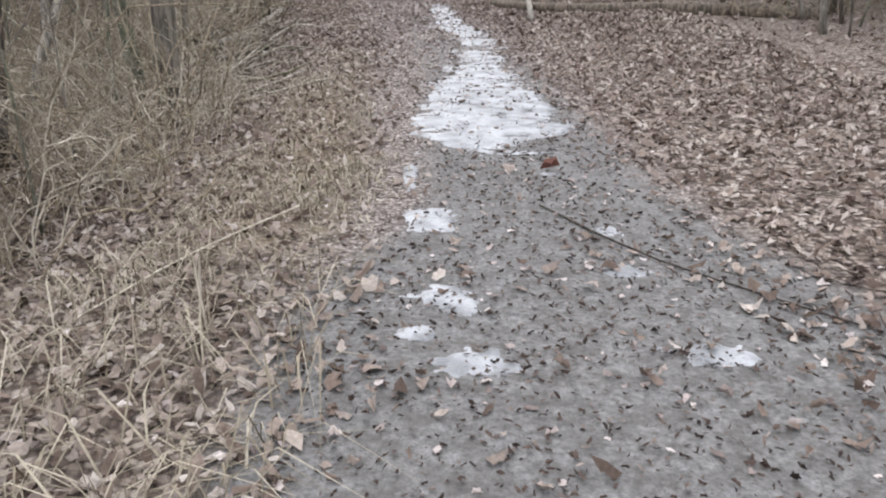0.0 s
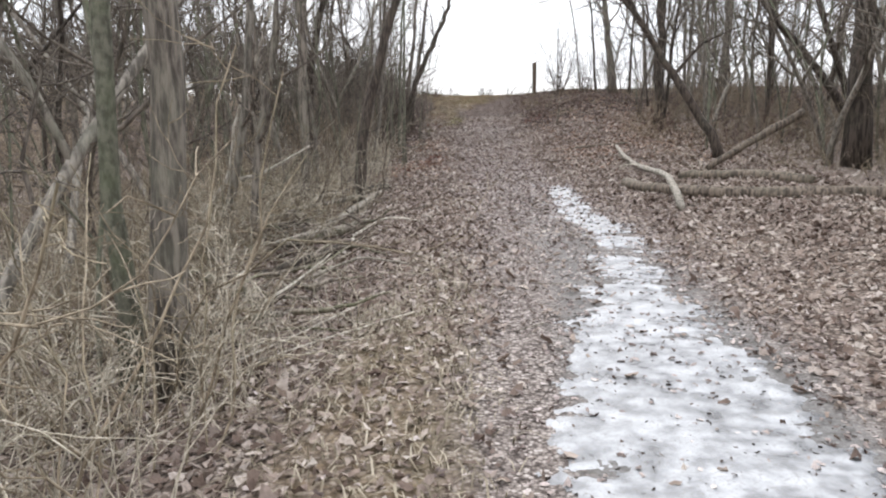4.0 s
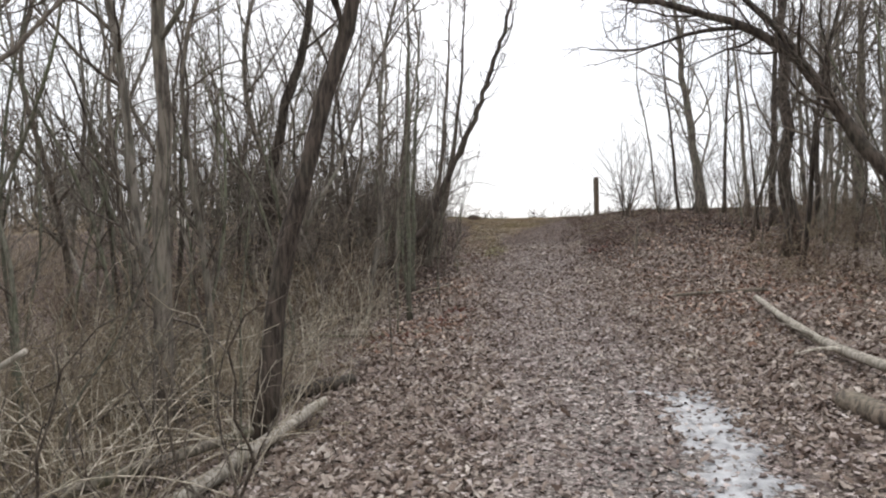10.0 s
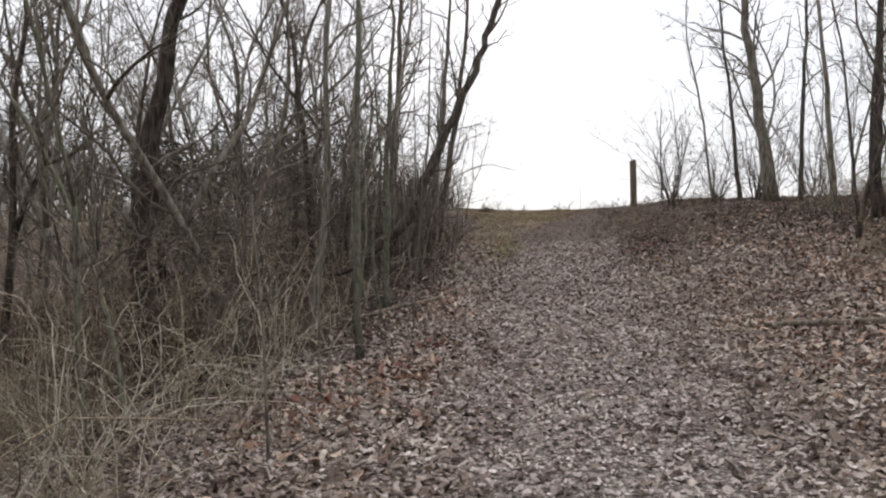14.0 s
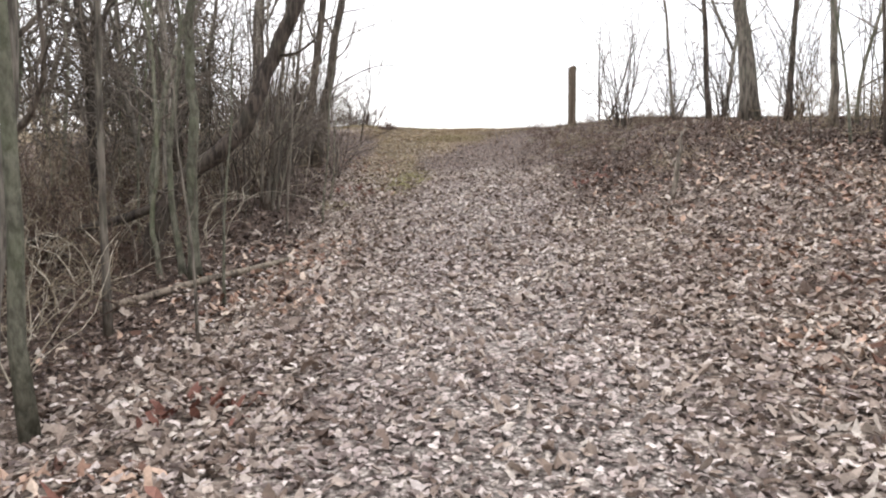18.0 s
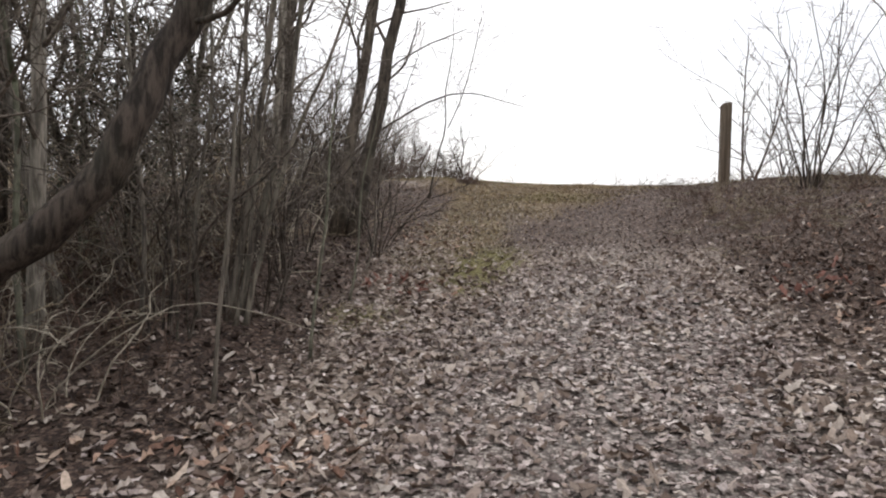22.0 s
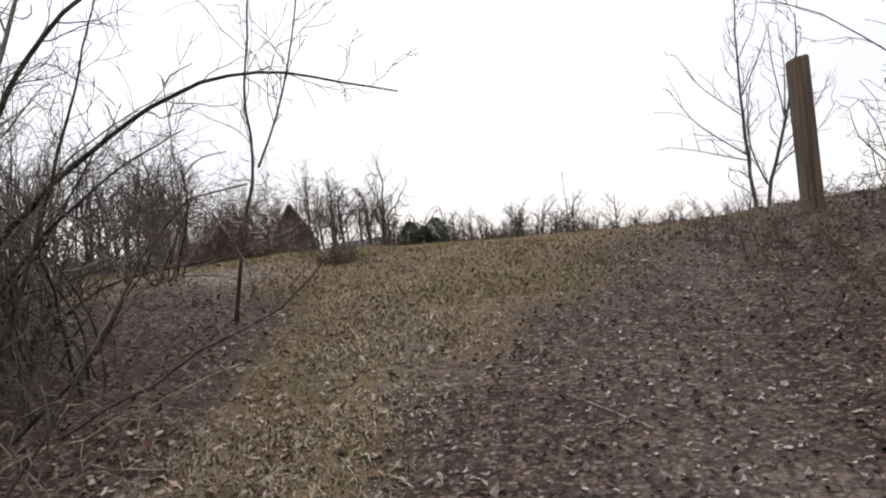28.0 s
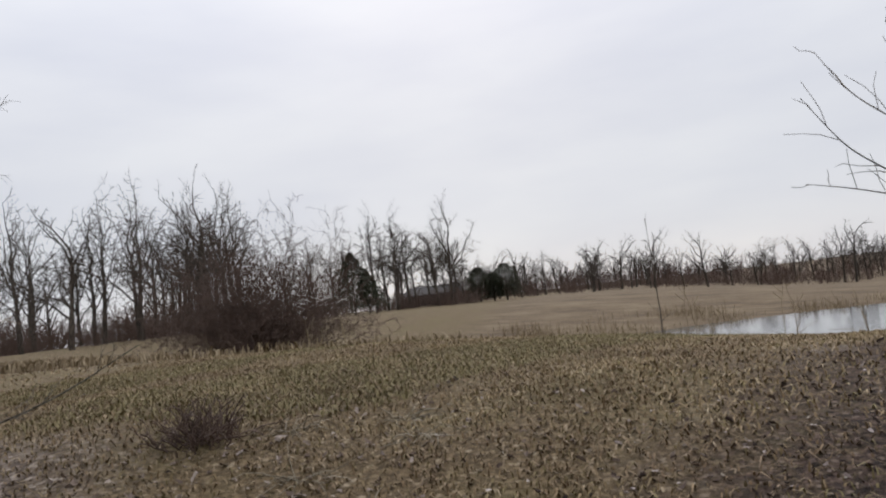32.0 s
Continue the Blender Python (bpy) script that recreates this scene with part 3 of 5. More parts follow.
def standing_tree(name, pts, r0, limbs, reach, label, seed, bark=BARK, extra=(), first=.3, depth=2, n=14, tip=.18, twigs=5, flare=1.35, sides=9, angle=(.45, 1.0), finest=.0034, thin=.5, side_stems=()):
    """A tree in its own place; pts runs from the foot to the top. Every limb is a part and carries its twigs.
    extra: limbs with a course of their own, (radius, points); side_stems: more stems from the same foot."""
    rng = np.random.default_rng(seed)
    foot = np.array(pts[0], float)
    foot[2] = ground_at(foot[0], foot[1]) - .06
    ob = holder(name, label, "tree", foot)
    for run, r in ((pts, r0), *((course, rad) for rad, course in side_stems)):
        rel = np.array(run, float) - foot
        rel[0][2] = ground_at(run[0][0], run[0][1]) - .06 - foot[2]
        line = smooth_line(rel, n)
        line[1:-1] += rng.normal(0, r * .22, (n - 2, 3)) * (1, 1, .3)
        radii = r * np.linspace(1, tip, n) ** .9
        radii[0] *= flare
        radii[1] *= 1 + (flare - 1) * .25
        trunk = Geo()
        trunk.tube(line, radii, sides, True, .09, rng)
        part("trunk", trunk, bark, ob)
        courses = []
        for k in range(limbs):
            f = first + (1 - first) * (k + rng.uniform(0, 1)) / limbs
            i = min(int(f * (n - 1)), n - 2)
            u = f * (n - 1) - i
            ln = reach * rng.uniform(.45, 1.15) * (1 - .45 * f)
            start = line[i] * (1 - u) + line[i + 1] * u
            rl = max(min((radii[i] * (1 - u) + radii[i + 1] * u) * thin, ln * .018), finest)
            courses.append((limb_line(rng, start, off_axis(rng, line[i + 1] - line[i], rng.uniform(*angle)), ln, 7, .55, .35), rl, ln))
        if run is pts:
            for rl, way in extra:
                way = smooth_line(np.array(way, float) - foot, 12)
                courses.append((way, rl, float(np.linalg.norm(way[-1] - way[0]))))
        for way, rl, ln in courses:
            rr = np.linspace(rl, max(rl * .3, finest * .6), len(way))
            arm, spray = Geo(), Geo()
            arm.tube(way, rr, 6 if rl > .01 else 4, cap=False)
            limb = part("limb", arm, bark if rl > .012 else TWIG, ob)
            if depth:
                branch_out(rng, spray, way, rr, .15, twigs + int(ln > 2), min(ln, 2.2) * .55, depth - 1, angle, .28, .65, max(twigs - 1, 3), finest)
                tagged(part("twig_spray", spray, TWIG, limb), kind="stuff")
    return ob


def crooked(rng, height, n, wob, lean):
    """A wavering stem with a kink here and there."""
    d = rng.normal(0, lean, 2)
    out = [np.zeros(3)]
    for _ in range(n - 1):
        d = .86 * d + rng.normal(0, wob, 2)
        if rng.uniform() < .16:
            d = d + rng.normal(0, wob * 2.5, 2)
        out.append(out[-1] + np.array([d[0], d[1], 1]) * height / (n - 1))
    return np.array(out)


def wild_tree(seed, height, r0, wob, limbs, reach, bark, twigs=5, first=.12, depth=2, name="tree", label="slender bare crooked grey-brown woodland tree in leaf litter", angle=(.45, 1.1)):
    rng = np.random.default_rng(seed)
    ob = holder(name, label, "tree", (0, 0, 0), "bare woodland trees" if name == "tree" else "thin saplings")
    trunk, crown = Geo(), Geo()
    line = smooth_line(crooked(rng, height, 13, wob * .85, .06), 20)
    radii = r0 * np.linspace(1, .18, 20) ** .9
    radii[0] *= 1.3
    trunk.tube(line, radii, 7, True, .09, rng)
    branch_out(rng, crown, line, radii, first, limbs, reach, depth, angle, .3, .55, twigs)
    if rng.uniform() < .55:
        i = int(rng.integers(4, 9))
        fork = crooked(rng, height * .6, 9, wob, .35) + line[i]
        rad = radii[i] * np.linspace(.8, .15, 9)
        trunk.tube(fork, rad, 6, True, .09, rng)
        branch_out(rng, crown, fork, rad, .15, limbs // 2, reach * .9, depth, angle, .3, .55, twigs)
    part("trunk", trunk, bark, ob)
    part("crown", crown, TWIG, ob)
    return ob


def shrub_geo(seed, stems, height, spread, side=5, depth=1, lean=.5, r=.007, droop=-.15, finest=.0025, curl=.75, angle=(.5, 1.35)):
    rng = np.random.default_rng(seed)
    geo, fine = Geo(), Geo()
    geo.add([(0, 0, -.15)])
    for _ in range(stems):
        a = rng.uniform(0, 6.283)
        s = rng.uniform(0, spread)
        way = (math.cos(a) * rng.uniform(0, lean), math.sin(a) * rng.uniform(0, lean), 1)
        ln = height * rng.uniform(.55, 1.1)
        pts = limb_line(rng, (math.cos(a) * s, math.sin(a) * s, -.05), way, ln, 9, curl, droop)
        rr = np.linspace(r * rng.uniform(.6, 1.3), .003, 10)
        foot = geo.n
        geo.tube(pts, rr, 4, False)
        geo.t.append(np.array([[0, foot + i, foot + (i + 1) % 4] for i in range(4)]))
        branch_out(rng, fine, pts, rr, .15, side, ln * .4, depth, angle, .05, .6, 3, finest, curl * .9)
    return geo, fine


def shrub(seed, stems, height, spread, mat, label, group, side=5, depth=1, lean=.5, r=.007, name="shrub", droop=-.15, twig_mat=None, finest=.0025, curl=.75, angle=(.5, 1.35)):
    geo, fine = shrub_geo(seed, stems, height, spread, side, depth, lean, r, droop, finest, curl, angle)
    ob = thing(name, geo, mat, label, "shrub", group)
    tagged(part("crown", fine, twig_mat or mat, ob), kind="stuff")
    return ob


def joined(name, protos, spots, seed, mat, label, low=.8, high=1.2, tilt=4):
    """Many far plants as one mesh."""
    rng = np.random.default_rng(seed)
    big = Geo()
    flat = [(np.vstack(p.v), np.vstack(p.q)) for p in protos]
    for x, y in spots:
        v, q = flat[rng.integers(len(flat))]
        s = rng.uniform(low, high)
        m = np.array(pose(0, 0, 0, rng.uniform(-tilt, tilt), rng.uniform(-tilt, tilt), rng.uniform(0, 360)).to_3x3()) * s
        big.add(v @ m.T + (x, y, ground_at(x, y) - .04), q)
    return thing(name, big, mat, label, "woods", kind="stuff")


placed = set()


def spread_copies(protos, spots, seed, low=.8, high=1.2, tilt=4):
    rng = np.random.default_rng(seed)
    for x, y in spots:
        p = protos[rng.integers(len(protos))]
        s = rng.uniform(low, high)
        m = pose(x, y, ground_at(x, y) - .04, rng.uniform(-tilt, tilt), rng.uniform(-tilt, tilt), rng.uniform(0, 360)) @ Matrix.Diagonal((s, s, s * rng.uniform(.9, 1.1), 1))
        if p not in placed:
            p.matrix_basis = m
            placed.add(p)
        else:
            keep = p.scale.copy()
            p.scale = (1, 1, 1)
            copy_thing(p, m)
            p.scale = keep


def scatter(seed, count, x0, x1, y0, y1, ok, apart):
    rng = np.random.default_rng(seed)
    out = []
    for _ in range(count * 12):
        x, y = rng.uniform(x0, x1), rng.uniform(y0, y1)
        if not ok(x, y):
            continue
        if out and np.min(np.hypot(np.array(out)[:, 0] - x, np.array(out)[:, 1] - y)) < apart:
            continue
        out.append((x, y))
        if len(out) >= count:
            break
    return out


# trees that stand beside the path
standing_tree("tree", [(-2.6, 7.55, 0), (-2.6, 7.55, 2), (-2.55, 7.6, 4.5), (-2.4, 7.7, 9)], .125, 18, 2.4, "thick ridged-bark tree at the edge of the path", 101, first=.4)
standing_tree("tree", [(-3.0, 7.63, 0), (-3.0, 7.6, 2), (-3.1, 7.6, 4.5), (-3.2, 7.7, 8.5)], .075, 15, 2.2, "smooth green-grey young tree beside a thicker trunk", 102, BARK_SMOOTH, first=.4)
standing_tree("tree", [(-3.39, 15.95, 0), (-3.28, 16.05, 1.3), (-2.98, 16.12, 2.5), (-2.62, 16.25, 3.8), (-2.25, 16.4, 5.5), (-2.1, 16.6, 8)], .10, 19, 1.9, "dark leaning tree with its trunk tilted towards the path", 103, BARK_DARK, first=.42)
standing_tree("tree", [(-5.05, 26.2, 0), (-4.97, 26.25, 1.35), (-4.82, 26.33, 1.72), (-4.58, 26.42, 1.92), (-4.25, 26.58, 2.1), (-4.03, 26.7, 2.6), (-3.9, 26.8, 3.05), (-3.62, 26.9, 3.6), (-3.05, 27.0, 4.8), (-2.8, 27.1, 5.6), (-2.3, 27.2, 6.9), (-2.0, 27.3, 8.2)], .105, 22, 1.7,
              "dark tree whose bent trunk leans out in a long curve", 104, BARK_DARK, first=.3, n=40, tip=.22)
standing_tree("tree", [(-5.24, 32.15, 0), (-5.03, 32.2, 3.3), (-4.8, 32.25, 5.0), (-4.6, 32.3, 7), (-4.5, 32.4, 9.5)], .085, 20, 1.5, "slim grey tree, one of a close pair on the bank", 105, BARK_MID, first=.25)
standing_tree("tree", [(-5.04, 32.2, 0), (-4.78, 32.25, 3.3), (-4.45, 32.3, 5.0), (-4.2, 32.4, 7), (-4.05, 32.5, 9.5)], .09, 20, 1.5, "slim grey tree, one of a close pair on the bank", 106, BARK_MID, first=.25)
standing_tree("tree", [(3.4, 18.2, 0), (3.35, 18.2, .95), (2.95, 18.3, 1.7), (2.2, 18.55, 2.85), (1.75, 18.7, 3.7), (1.3, 18.85, 4.15), (.6, 19.1, 4.5), (-.5, 19.4, 4.9)], .10, 26, 1.5,
              "dark tree that leans over the path in an arch", 107, BARK_DARK, first=.4, n=22, tip=.2, angle=(.5, 1.2), twigs=7,
              extra=((.045, [(1.75, 18.7, 3.7), (1.5, 18.75, 4.2), (1.2, 18.75, 4.35), (.9, 18.8, 5.0), (.8, 18.8, 6.0)]), (.035, [(2.5, 18.45, 2.4), (3.0, 18.5, 3.0), (3.7, 18.6, 3.3)]), (.03, [(1.3, 18.85, 4.15), (.7, 19.0, 4.2), (.1, 19.2, 4.05), (-.5, 19.3, 4.15)])))
standing_tree("tree", [(3.5, 26.2, 0), (3.5, 26.2, 3), (3.45, 26.2, 6), (3.4, 26.2, 10)], .15, 19, 2.6, "straight thick dark tree among thin stems", 108, BARK_DARK, first=.4)
standing_tree("tree", [(6.6, 31.6, 0), (6.7, 31.6, 3), (6.8, 31.6, 6), (6.9, 31.6, 10.5)], .16, 18, 2.6, "straight tall grey tree", 109, first=.4)
standing_tree("tree", [(2.9, 33.4, 0), (2.8, 33.4, 4), (2.55, 33.4, 6), (2.2, 33.4, 9.5)], .16, 20, 3.0, "straight grey tree near the top of the slope", 110, first=.35)
standing_tree("tree", [(5.25, 16.6, 0), (5.25, 16.6, 3), (5.3, 16.6, 6), (5.4, 16.6, 11)], .21, 18, 3, "thick dark tree standing behind the fallen logs", 111, BARK_DARK, first=.35)
standing_tree("tree", [(-4.3, 16.0, 0), (-4.3, 16, 3), (-4.25, 16, 6), (-4.2, 16, 9.5)], .085, 16, 2.0, "straight bare tree in the thicket", 112, first=.35)
standing_tree("tree", [(-6.1, 22.1, 0), (-6.15, 22.1, 2.2), (-6.0, 22.1, 3.3), (-5.5, 22.1, 4.6), (-5.1, 22.1, 6.2), (-5, 22, 9)], .13, 18, 2.0, "dark tree with a kinked trunk in the thicket", 113, BARK_DARK, first=.4)
standing_tree("tree", [(7.9, 23, 0), (6.92, 23, 2.73), (5.77, 23, 3.96), (5.0, 23, 5.0), (4.39, 23, 6.1), (4.1, 23, 7.6)], .12, 16, 2.0, "dark tree slanting across the straight stems", 114, BARK_DARK, first=.4)
standing_tree("tree", [(-6.4, 32.7, 0), (-6.3, 32.7, 3.2), (-6.15, 32.7, 4.3), (-6.0, 32.7, 6.5), (-5.9, 32.7, 9)], .13, 18, 1.8, "stout grey tree behind the close pair", 115, BARK_MID, first=.25)
standing_tree("tree", [(-4.3, 25.7, 0), (-4.32, 25.7, 1.59), (-4.23, 25.7, 2.48), (-4.28, 25.7, 2.76), (-4.22, 25.7, 3.6), (-4.1, 25.7, 5.5), (-4.0, 25.7, 7)], .058, 11, 1.3, "crooked olive-grey young trees in a clump", 120, BARK_SMOOTH, first=.35, n=24,
              side_stems=((.034, [(-4.45, 25.75, 0), (-4.55, 25.75, 1.77), (-4.5, 25.75, 2.31), (-4.36, 25.75, 3.0), (-4.5, 25.75, 5.5)]), (.026, [(-4.62, 25.65, 0), (-4.71, 25.65, 1.4), (-4.6, 25.65, 1.84), (-4.59, 25.65, 2.6), (-4.7, 25.65, 4.6)])))
standing_tree("tree", [(-4.69, 28.7, 0), (-4.6, 28.7, 1.76), (-4.53, 28.7, 2.24), (-4.45, 28.7, 2.75), (-4.3, 28.7, 4), (-4.2, 28.7, 6.5)], .034, 7, 1.2, "clump of slanting thin grey stems on the bank", 121, BARK, first=.25, n=20,
              side_stems=((.03, [(-4.63, 28.75, 0), (-4.52, 28.75, 2.0), (-4.27, 28.75, 2.62), (-4.12, 28.75, 3.8), (-3.95, 28.75, 6.3)]), (.022, [(-4.52, 28.65, 0), (-4.37, 28.65, 2.0), (-4.12, 28.65, 2.81), (-3.8, 28.65, 3.4), (-3.5, 28.65, 4.6)]),
                          (.026, [(-4.8, 28.8, 0), (-4.75, 28.8, 2.1), (-4.62, 28.8, 3.0), (-4.6, 28.8, 5.5)]), (.018, [(-4.58, 28.6, 0), (-4.46, 28.6, 1.8), (-4.4, 28.6, 2.6), (-4.1, 28.6, 4.2)]), (.02, [(-4.9, 28.65, 0), (-4.98, 28.65, 2.0), (-4.8, 28.65, 3.1), (-4.9, 28.65, 5.0)])))
standing_tree("dead_sapling", [(-5.25, 12.9, 0), (-4.87, 13, .35), (-4.46, 13, .82), (-4.42, 13, 1.3), (-4.3, 13, 1.75), (-3.95, 13, 2.5), (-3.75, 13, 3.1)], .042, 4, .8, "bleached dead sapling bent out of the brush", 122, DEADWOOD_PALE, first=.4, n=18, depth=1, tip=.35)
for k, (x, y, lean, r) in enumerate(((1.75, 34.3, -.5, .035), (2.3, 33.9, -.3, .055), (3.5, 33.2, .2, .06), (4.0, 32.4, -.2, .07), (4.5, 31.8, .3, .05), (4.15, 30.2, .15, .10), (5.3, 31.4, -.2, .07), (4.9, 29.2, .2, .06), (3.75, 29.9, -.4, .03), (4.6, 27.6, .2, .05))):
    standing_tree("tree", [(x, y, 0), (x + lean * .3, y, 3.6), (x + lean * .4, y, 4.8), (x + lean * 1.2, y, 7), (x + lean * 1.1, y, 9.5)], r, 12, 1.6, "straight dark bare tree among others on the bank", 160 + k, BARK_DARK if k % 3 else BARK, first=.3, n=20)
for k, (x, y, lean, r, h) in enumerate(((-3.57, 22.3, .12, .04, 7), (-4.3, 24.2, .2, .03, 6), (-3.73, 28.1, .25, .012, 3.2), (-3.3, 23.6, -.2, .011, 2.8), (-3.55, 24.6, .3, .012, 3.4), (-3.9, 27.2, .25, .014, 3.4), (-4.05, 29.6, .2, .011, 2.6), (-4.3, 30.6, .3, .012, 2.8),
                                        (-3.35, 20.6, .2, .012, 3.2), (-3.0, 18.9, -.2, .011, 2.6), (-3.2, 15.2, .25, .01, 2.4), (-2.75, 5.6, .15, .012, 2.6), (-2.45, 4.4, -.2, .010, 2.2))):
    standing_tree("sapling", [(x, y, 0), (x + lean * .1, y, .8 + h * .25), (x + lean * .5, y, .8 + h * .45), (x + lean * .4, y, .8 + h * .6), (x + lean * 1.4, y, .6 + h)], r, 8, .3 * h ** .8, "thin crooked grey sapling on the edge of the thicket", 125 + k, BARK_SMOOTH if k % 2 == 0 else BARK, first=.3, depth=1 if r < .02 else 2, finest=.0025)

# woods on both sides
slim = [wild_tree(200 + k, h, r, w, limbs, reach, bark, 6, first=f) for k, (h, r, w, limbs, reach, bark, f) in enumerate((
    (6.5, .045, .10, 20, 1.5, BARK, .12), (7.2, .055, .12, 20, 1.6, BARK_DARK, .12), (5.6, .032, .13, 18, 1.3, BARK_SMOOTH, .1), (7.8, .06, .09, 20, 1.8, BARK_PALE, .18), (6, .036, .16, 18, 1.5, BARK_MID, .12), (6.8, .05, .14, 20, 1.6, BARK_PALE, .15)))]
stout = [wild_tree(210 + k, h, r, w, limbs, reach, bark, 6, first=f) for k, (h, r, w, limbs, reach, bark, f) in enumerate((
    (8.5, .08, .10, 22, 2.2, BARK, .2), (9, .10, .08, 22, 2.4, BARK_DARK, .22), (8, .07, .13, 22, 2.0, BARK, .15), (7, .06, .15, 22, 2.0, BARK_MID, .15)))]
whips = [wild_tree(220 + k, h, r, w, 13, .9, BARK_SMOOTH if k else BARK, 4, first=.15, depth=1, name="sapling", label="thin bare upright sapling in the thicket") for k, (h, r, w) in enumerate(((4.2, .015, .12), (5.2, .019, .12), (3.4, .013, .16)))]


def in_left_wood(x, y):
    return x < path_x(y) - np.interp(y, [0, 10, 20, 28, 34, 40], [3.6, 3.4, 3.3, 3.2, 4.5, 9])


def in_right_wood(x, y):
    return x > path_x(y) + np.interp(y, [0, 10, 20, 28, 33, 36], [5.2, 4.8, 4.6, 4.6, 4.8, 5.2])


spots = scatter(1, 13, -9, -2.5, 2, 12, in_left_wood, 1.1) + scatter(31, 40, -9, -2.5, 12, 36, in_left_wood, .8) + scatter(3, 56, 3, 9.5, 8, 36.5, in_right_wood, .8)
spread_copies(slim, spots, 5)
spots = scatter(2, 36, -17, -7.5, 8, 40, lambda x, y: in_left_wood(x + 3.2, y), 1.1) + scatter(4, 32, 7.5, 16, 0, 37, in_right_wood, 1.1) + scatter(82, 26, 6.5, 14, 9, 24, in_right_wood, 1.0)
spread_copies(stout + slim, spots, 6)
spread_copies(whips, scatter(12, 25, -9, -2.5, 3, 12, in_left_wood, .45) + scatter(32, 62, -9, -2.5, 12, 35, in_left_wood, .42) + scatter(13, 70, 2.0, 10, 10, 37, lambda x, y: x > path_x(y) + np.interp(y, [10, 20, 30, 36], [4.8, 4.3, 4.2, 3.6]), .4), 14, .7, 1.25, 9)
deep = []
for k in range(7):
    geo = Geo()
    rr = np.random.default_rng(270 + k)
    h = rr.uniform(5.5, 9)
    line = smooth_line(crooked(rr, h, 9, .13, .12), 10)
    rad = rr.uniform(.04, .09) * np.linspace(1, .2, 10)
    geo.tube(line, rad, 6, False)
    branch_out(rr, geo, line, rad, .08, 20, 2.0, 1, (.4, 1.0), .3, .5, 6, .006)
    deep.append(geo)
joined("far_wood", deep, scatter(15, 95, -40, -15, 6, 46, in_left_wood, 1.1), 16, BARK_PALE, "deep woods of slender bare grey trees")
joined("far_wood", deep, scatter(17, 105, 15, 38, -8, 38, in_right_wood, 1.1), 18, BARK_PALE, "deep woods of slender bare grey trees")

# brush along the path
brush = "bare brush along the path"
low = [shrub(300 + k, st, h, sp, mat, lab, brush, sd, 1, ln, r, twig_mat=tm, curl=cu) for k, (st, h, sp, mat, tm, lab, ln, r, sd, cu) in enumerate((
    (7, 1.6, .3, CANE, CANE, "tangled olive-brown bare shrub with crooked canes", .6, .008, 6, 1.1), (9, 1.0, .5, BRUSH, BRUSH, "low tangled bare shrub of thin brown twigs", 1.0, .005, 5, 1.3),
    (5, 2.2, .25, TWIG, TWIG, "upright bare grey shrub with crooked stems", .3, .010, 6, .7), (6, 1.3, .45, CANE_PALE, CANE_PALE, "pale dry crooked stalks standing in the brush", .3, .006, 3, .6),
    (5, 2.4, .25, CANE, CANE, "tall arching bare shrub with slender canes", .5, .009, 6, .8), (10, 1.1, .6, BRUSH, BRUSH, "mass of fine reddish-brown undergrowth twigs", .8, .005, 6, 1.3)))]
edge = lambda x, y: x - path_x(y)
spread_copies(low, scatter(6, 44, -9, -1.0, 2.2, 8.4, lambda x, y: -5.6 < edge(x, y) < -2.2, .3), 9, .7, 1.2, 10)
spread_copies(low, scatter(61, 70, -9, -1.0, 8.4, 20, lambda x, y: -6.2 < edge(x, y) < -np.interp(y, [8.4, 13.4, 14.4, 20], [3.9, 3.7, 2.6, 2.7]), .33), 62, .7, 1.15, 10)
spread_copies(low, scatter(63, 52, -9, -1.0, 20, 31, lambda x, y: -6.5 < edge(x, y) < -np.interp(y, [20, 24, 28, 31], [3.0, 3.2, 3.3, 3.3]), .36), 64, .75, 1.25, 10)
spread_copies(low, scatter(8, 60, 2, 9, 12, 36, lambda x, y: edge(x, y) > np.interp(y, [12, 18, 20, 30, 35], [5, 4.6, 4.0, 4.0, 4.2]), .4), 65, .7, 1.2, 10)
bowed = [shrub(330 + k, st, h, .25, CANE_PALE if k < 2 else CANE, "few pale dry canes bowed over in arcs", "bowed canes", 2, 0, .55, .006, "bowed_cane", curl=.3, droop=dr, angle=(.4, .9)) for k, (st, h, dr) in enumerate(((6, 1.9, -1.7), (5, 1.5, -1.9), (7, 1.7, -1.5)))]
spread_copies(bowed, scatter(23, 30, -7, -1.2, 2.5, 27, lambda x, y: -4.6 < edge(x, y) < -np.interp(y, [2.5, 8, 14, 27], [2.5, 2.9, 3.0, 2.9]), .45), 24, .75, 1.2, 8)
thick = [shrub(350 + k, st, h, sp, mat, lab, "tangled canes along the path", sd, dp, ln, r, "cane_thicket", twig_mat=tw, curl=cu, droop=-.15) for k, (st, h, sp, mat, tw, lab, ln, r, sd, cu, dp) in enumerate((
    (8, 1.5, .5, CANE, CANE, "dense olive-tan thicket of crooked bare canes", .7, .007, 6, 1.4, 1), (6, 1.5, .45, CANE_PALE, CANE_PALE, "pale dry thicket of crooked stalks", .5, .007, 4, 1.0, 1),
    (10, .9, .55, CANE, BRUSH, "low dense olive-brown cane thicket", 1.1, .005, 6, 1.6, 1), (5, 2.0, .4, CANE_PALE, CANE, "tall pale crooked stems rising from the brush", .2, .007, 4, .7, 0)))]
spread_copies(thick, scatter(33, 30, -7, -1.2, 2.3, 9.0, lambda x, y: -5.8 < edge(x, y) < -np.interp(y, [2, 4, 6.5, 9], [2.5, 2.6, 3.0, 3.8]), .32), 34, .75, 1.2, 6)
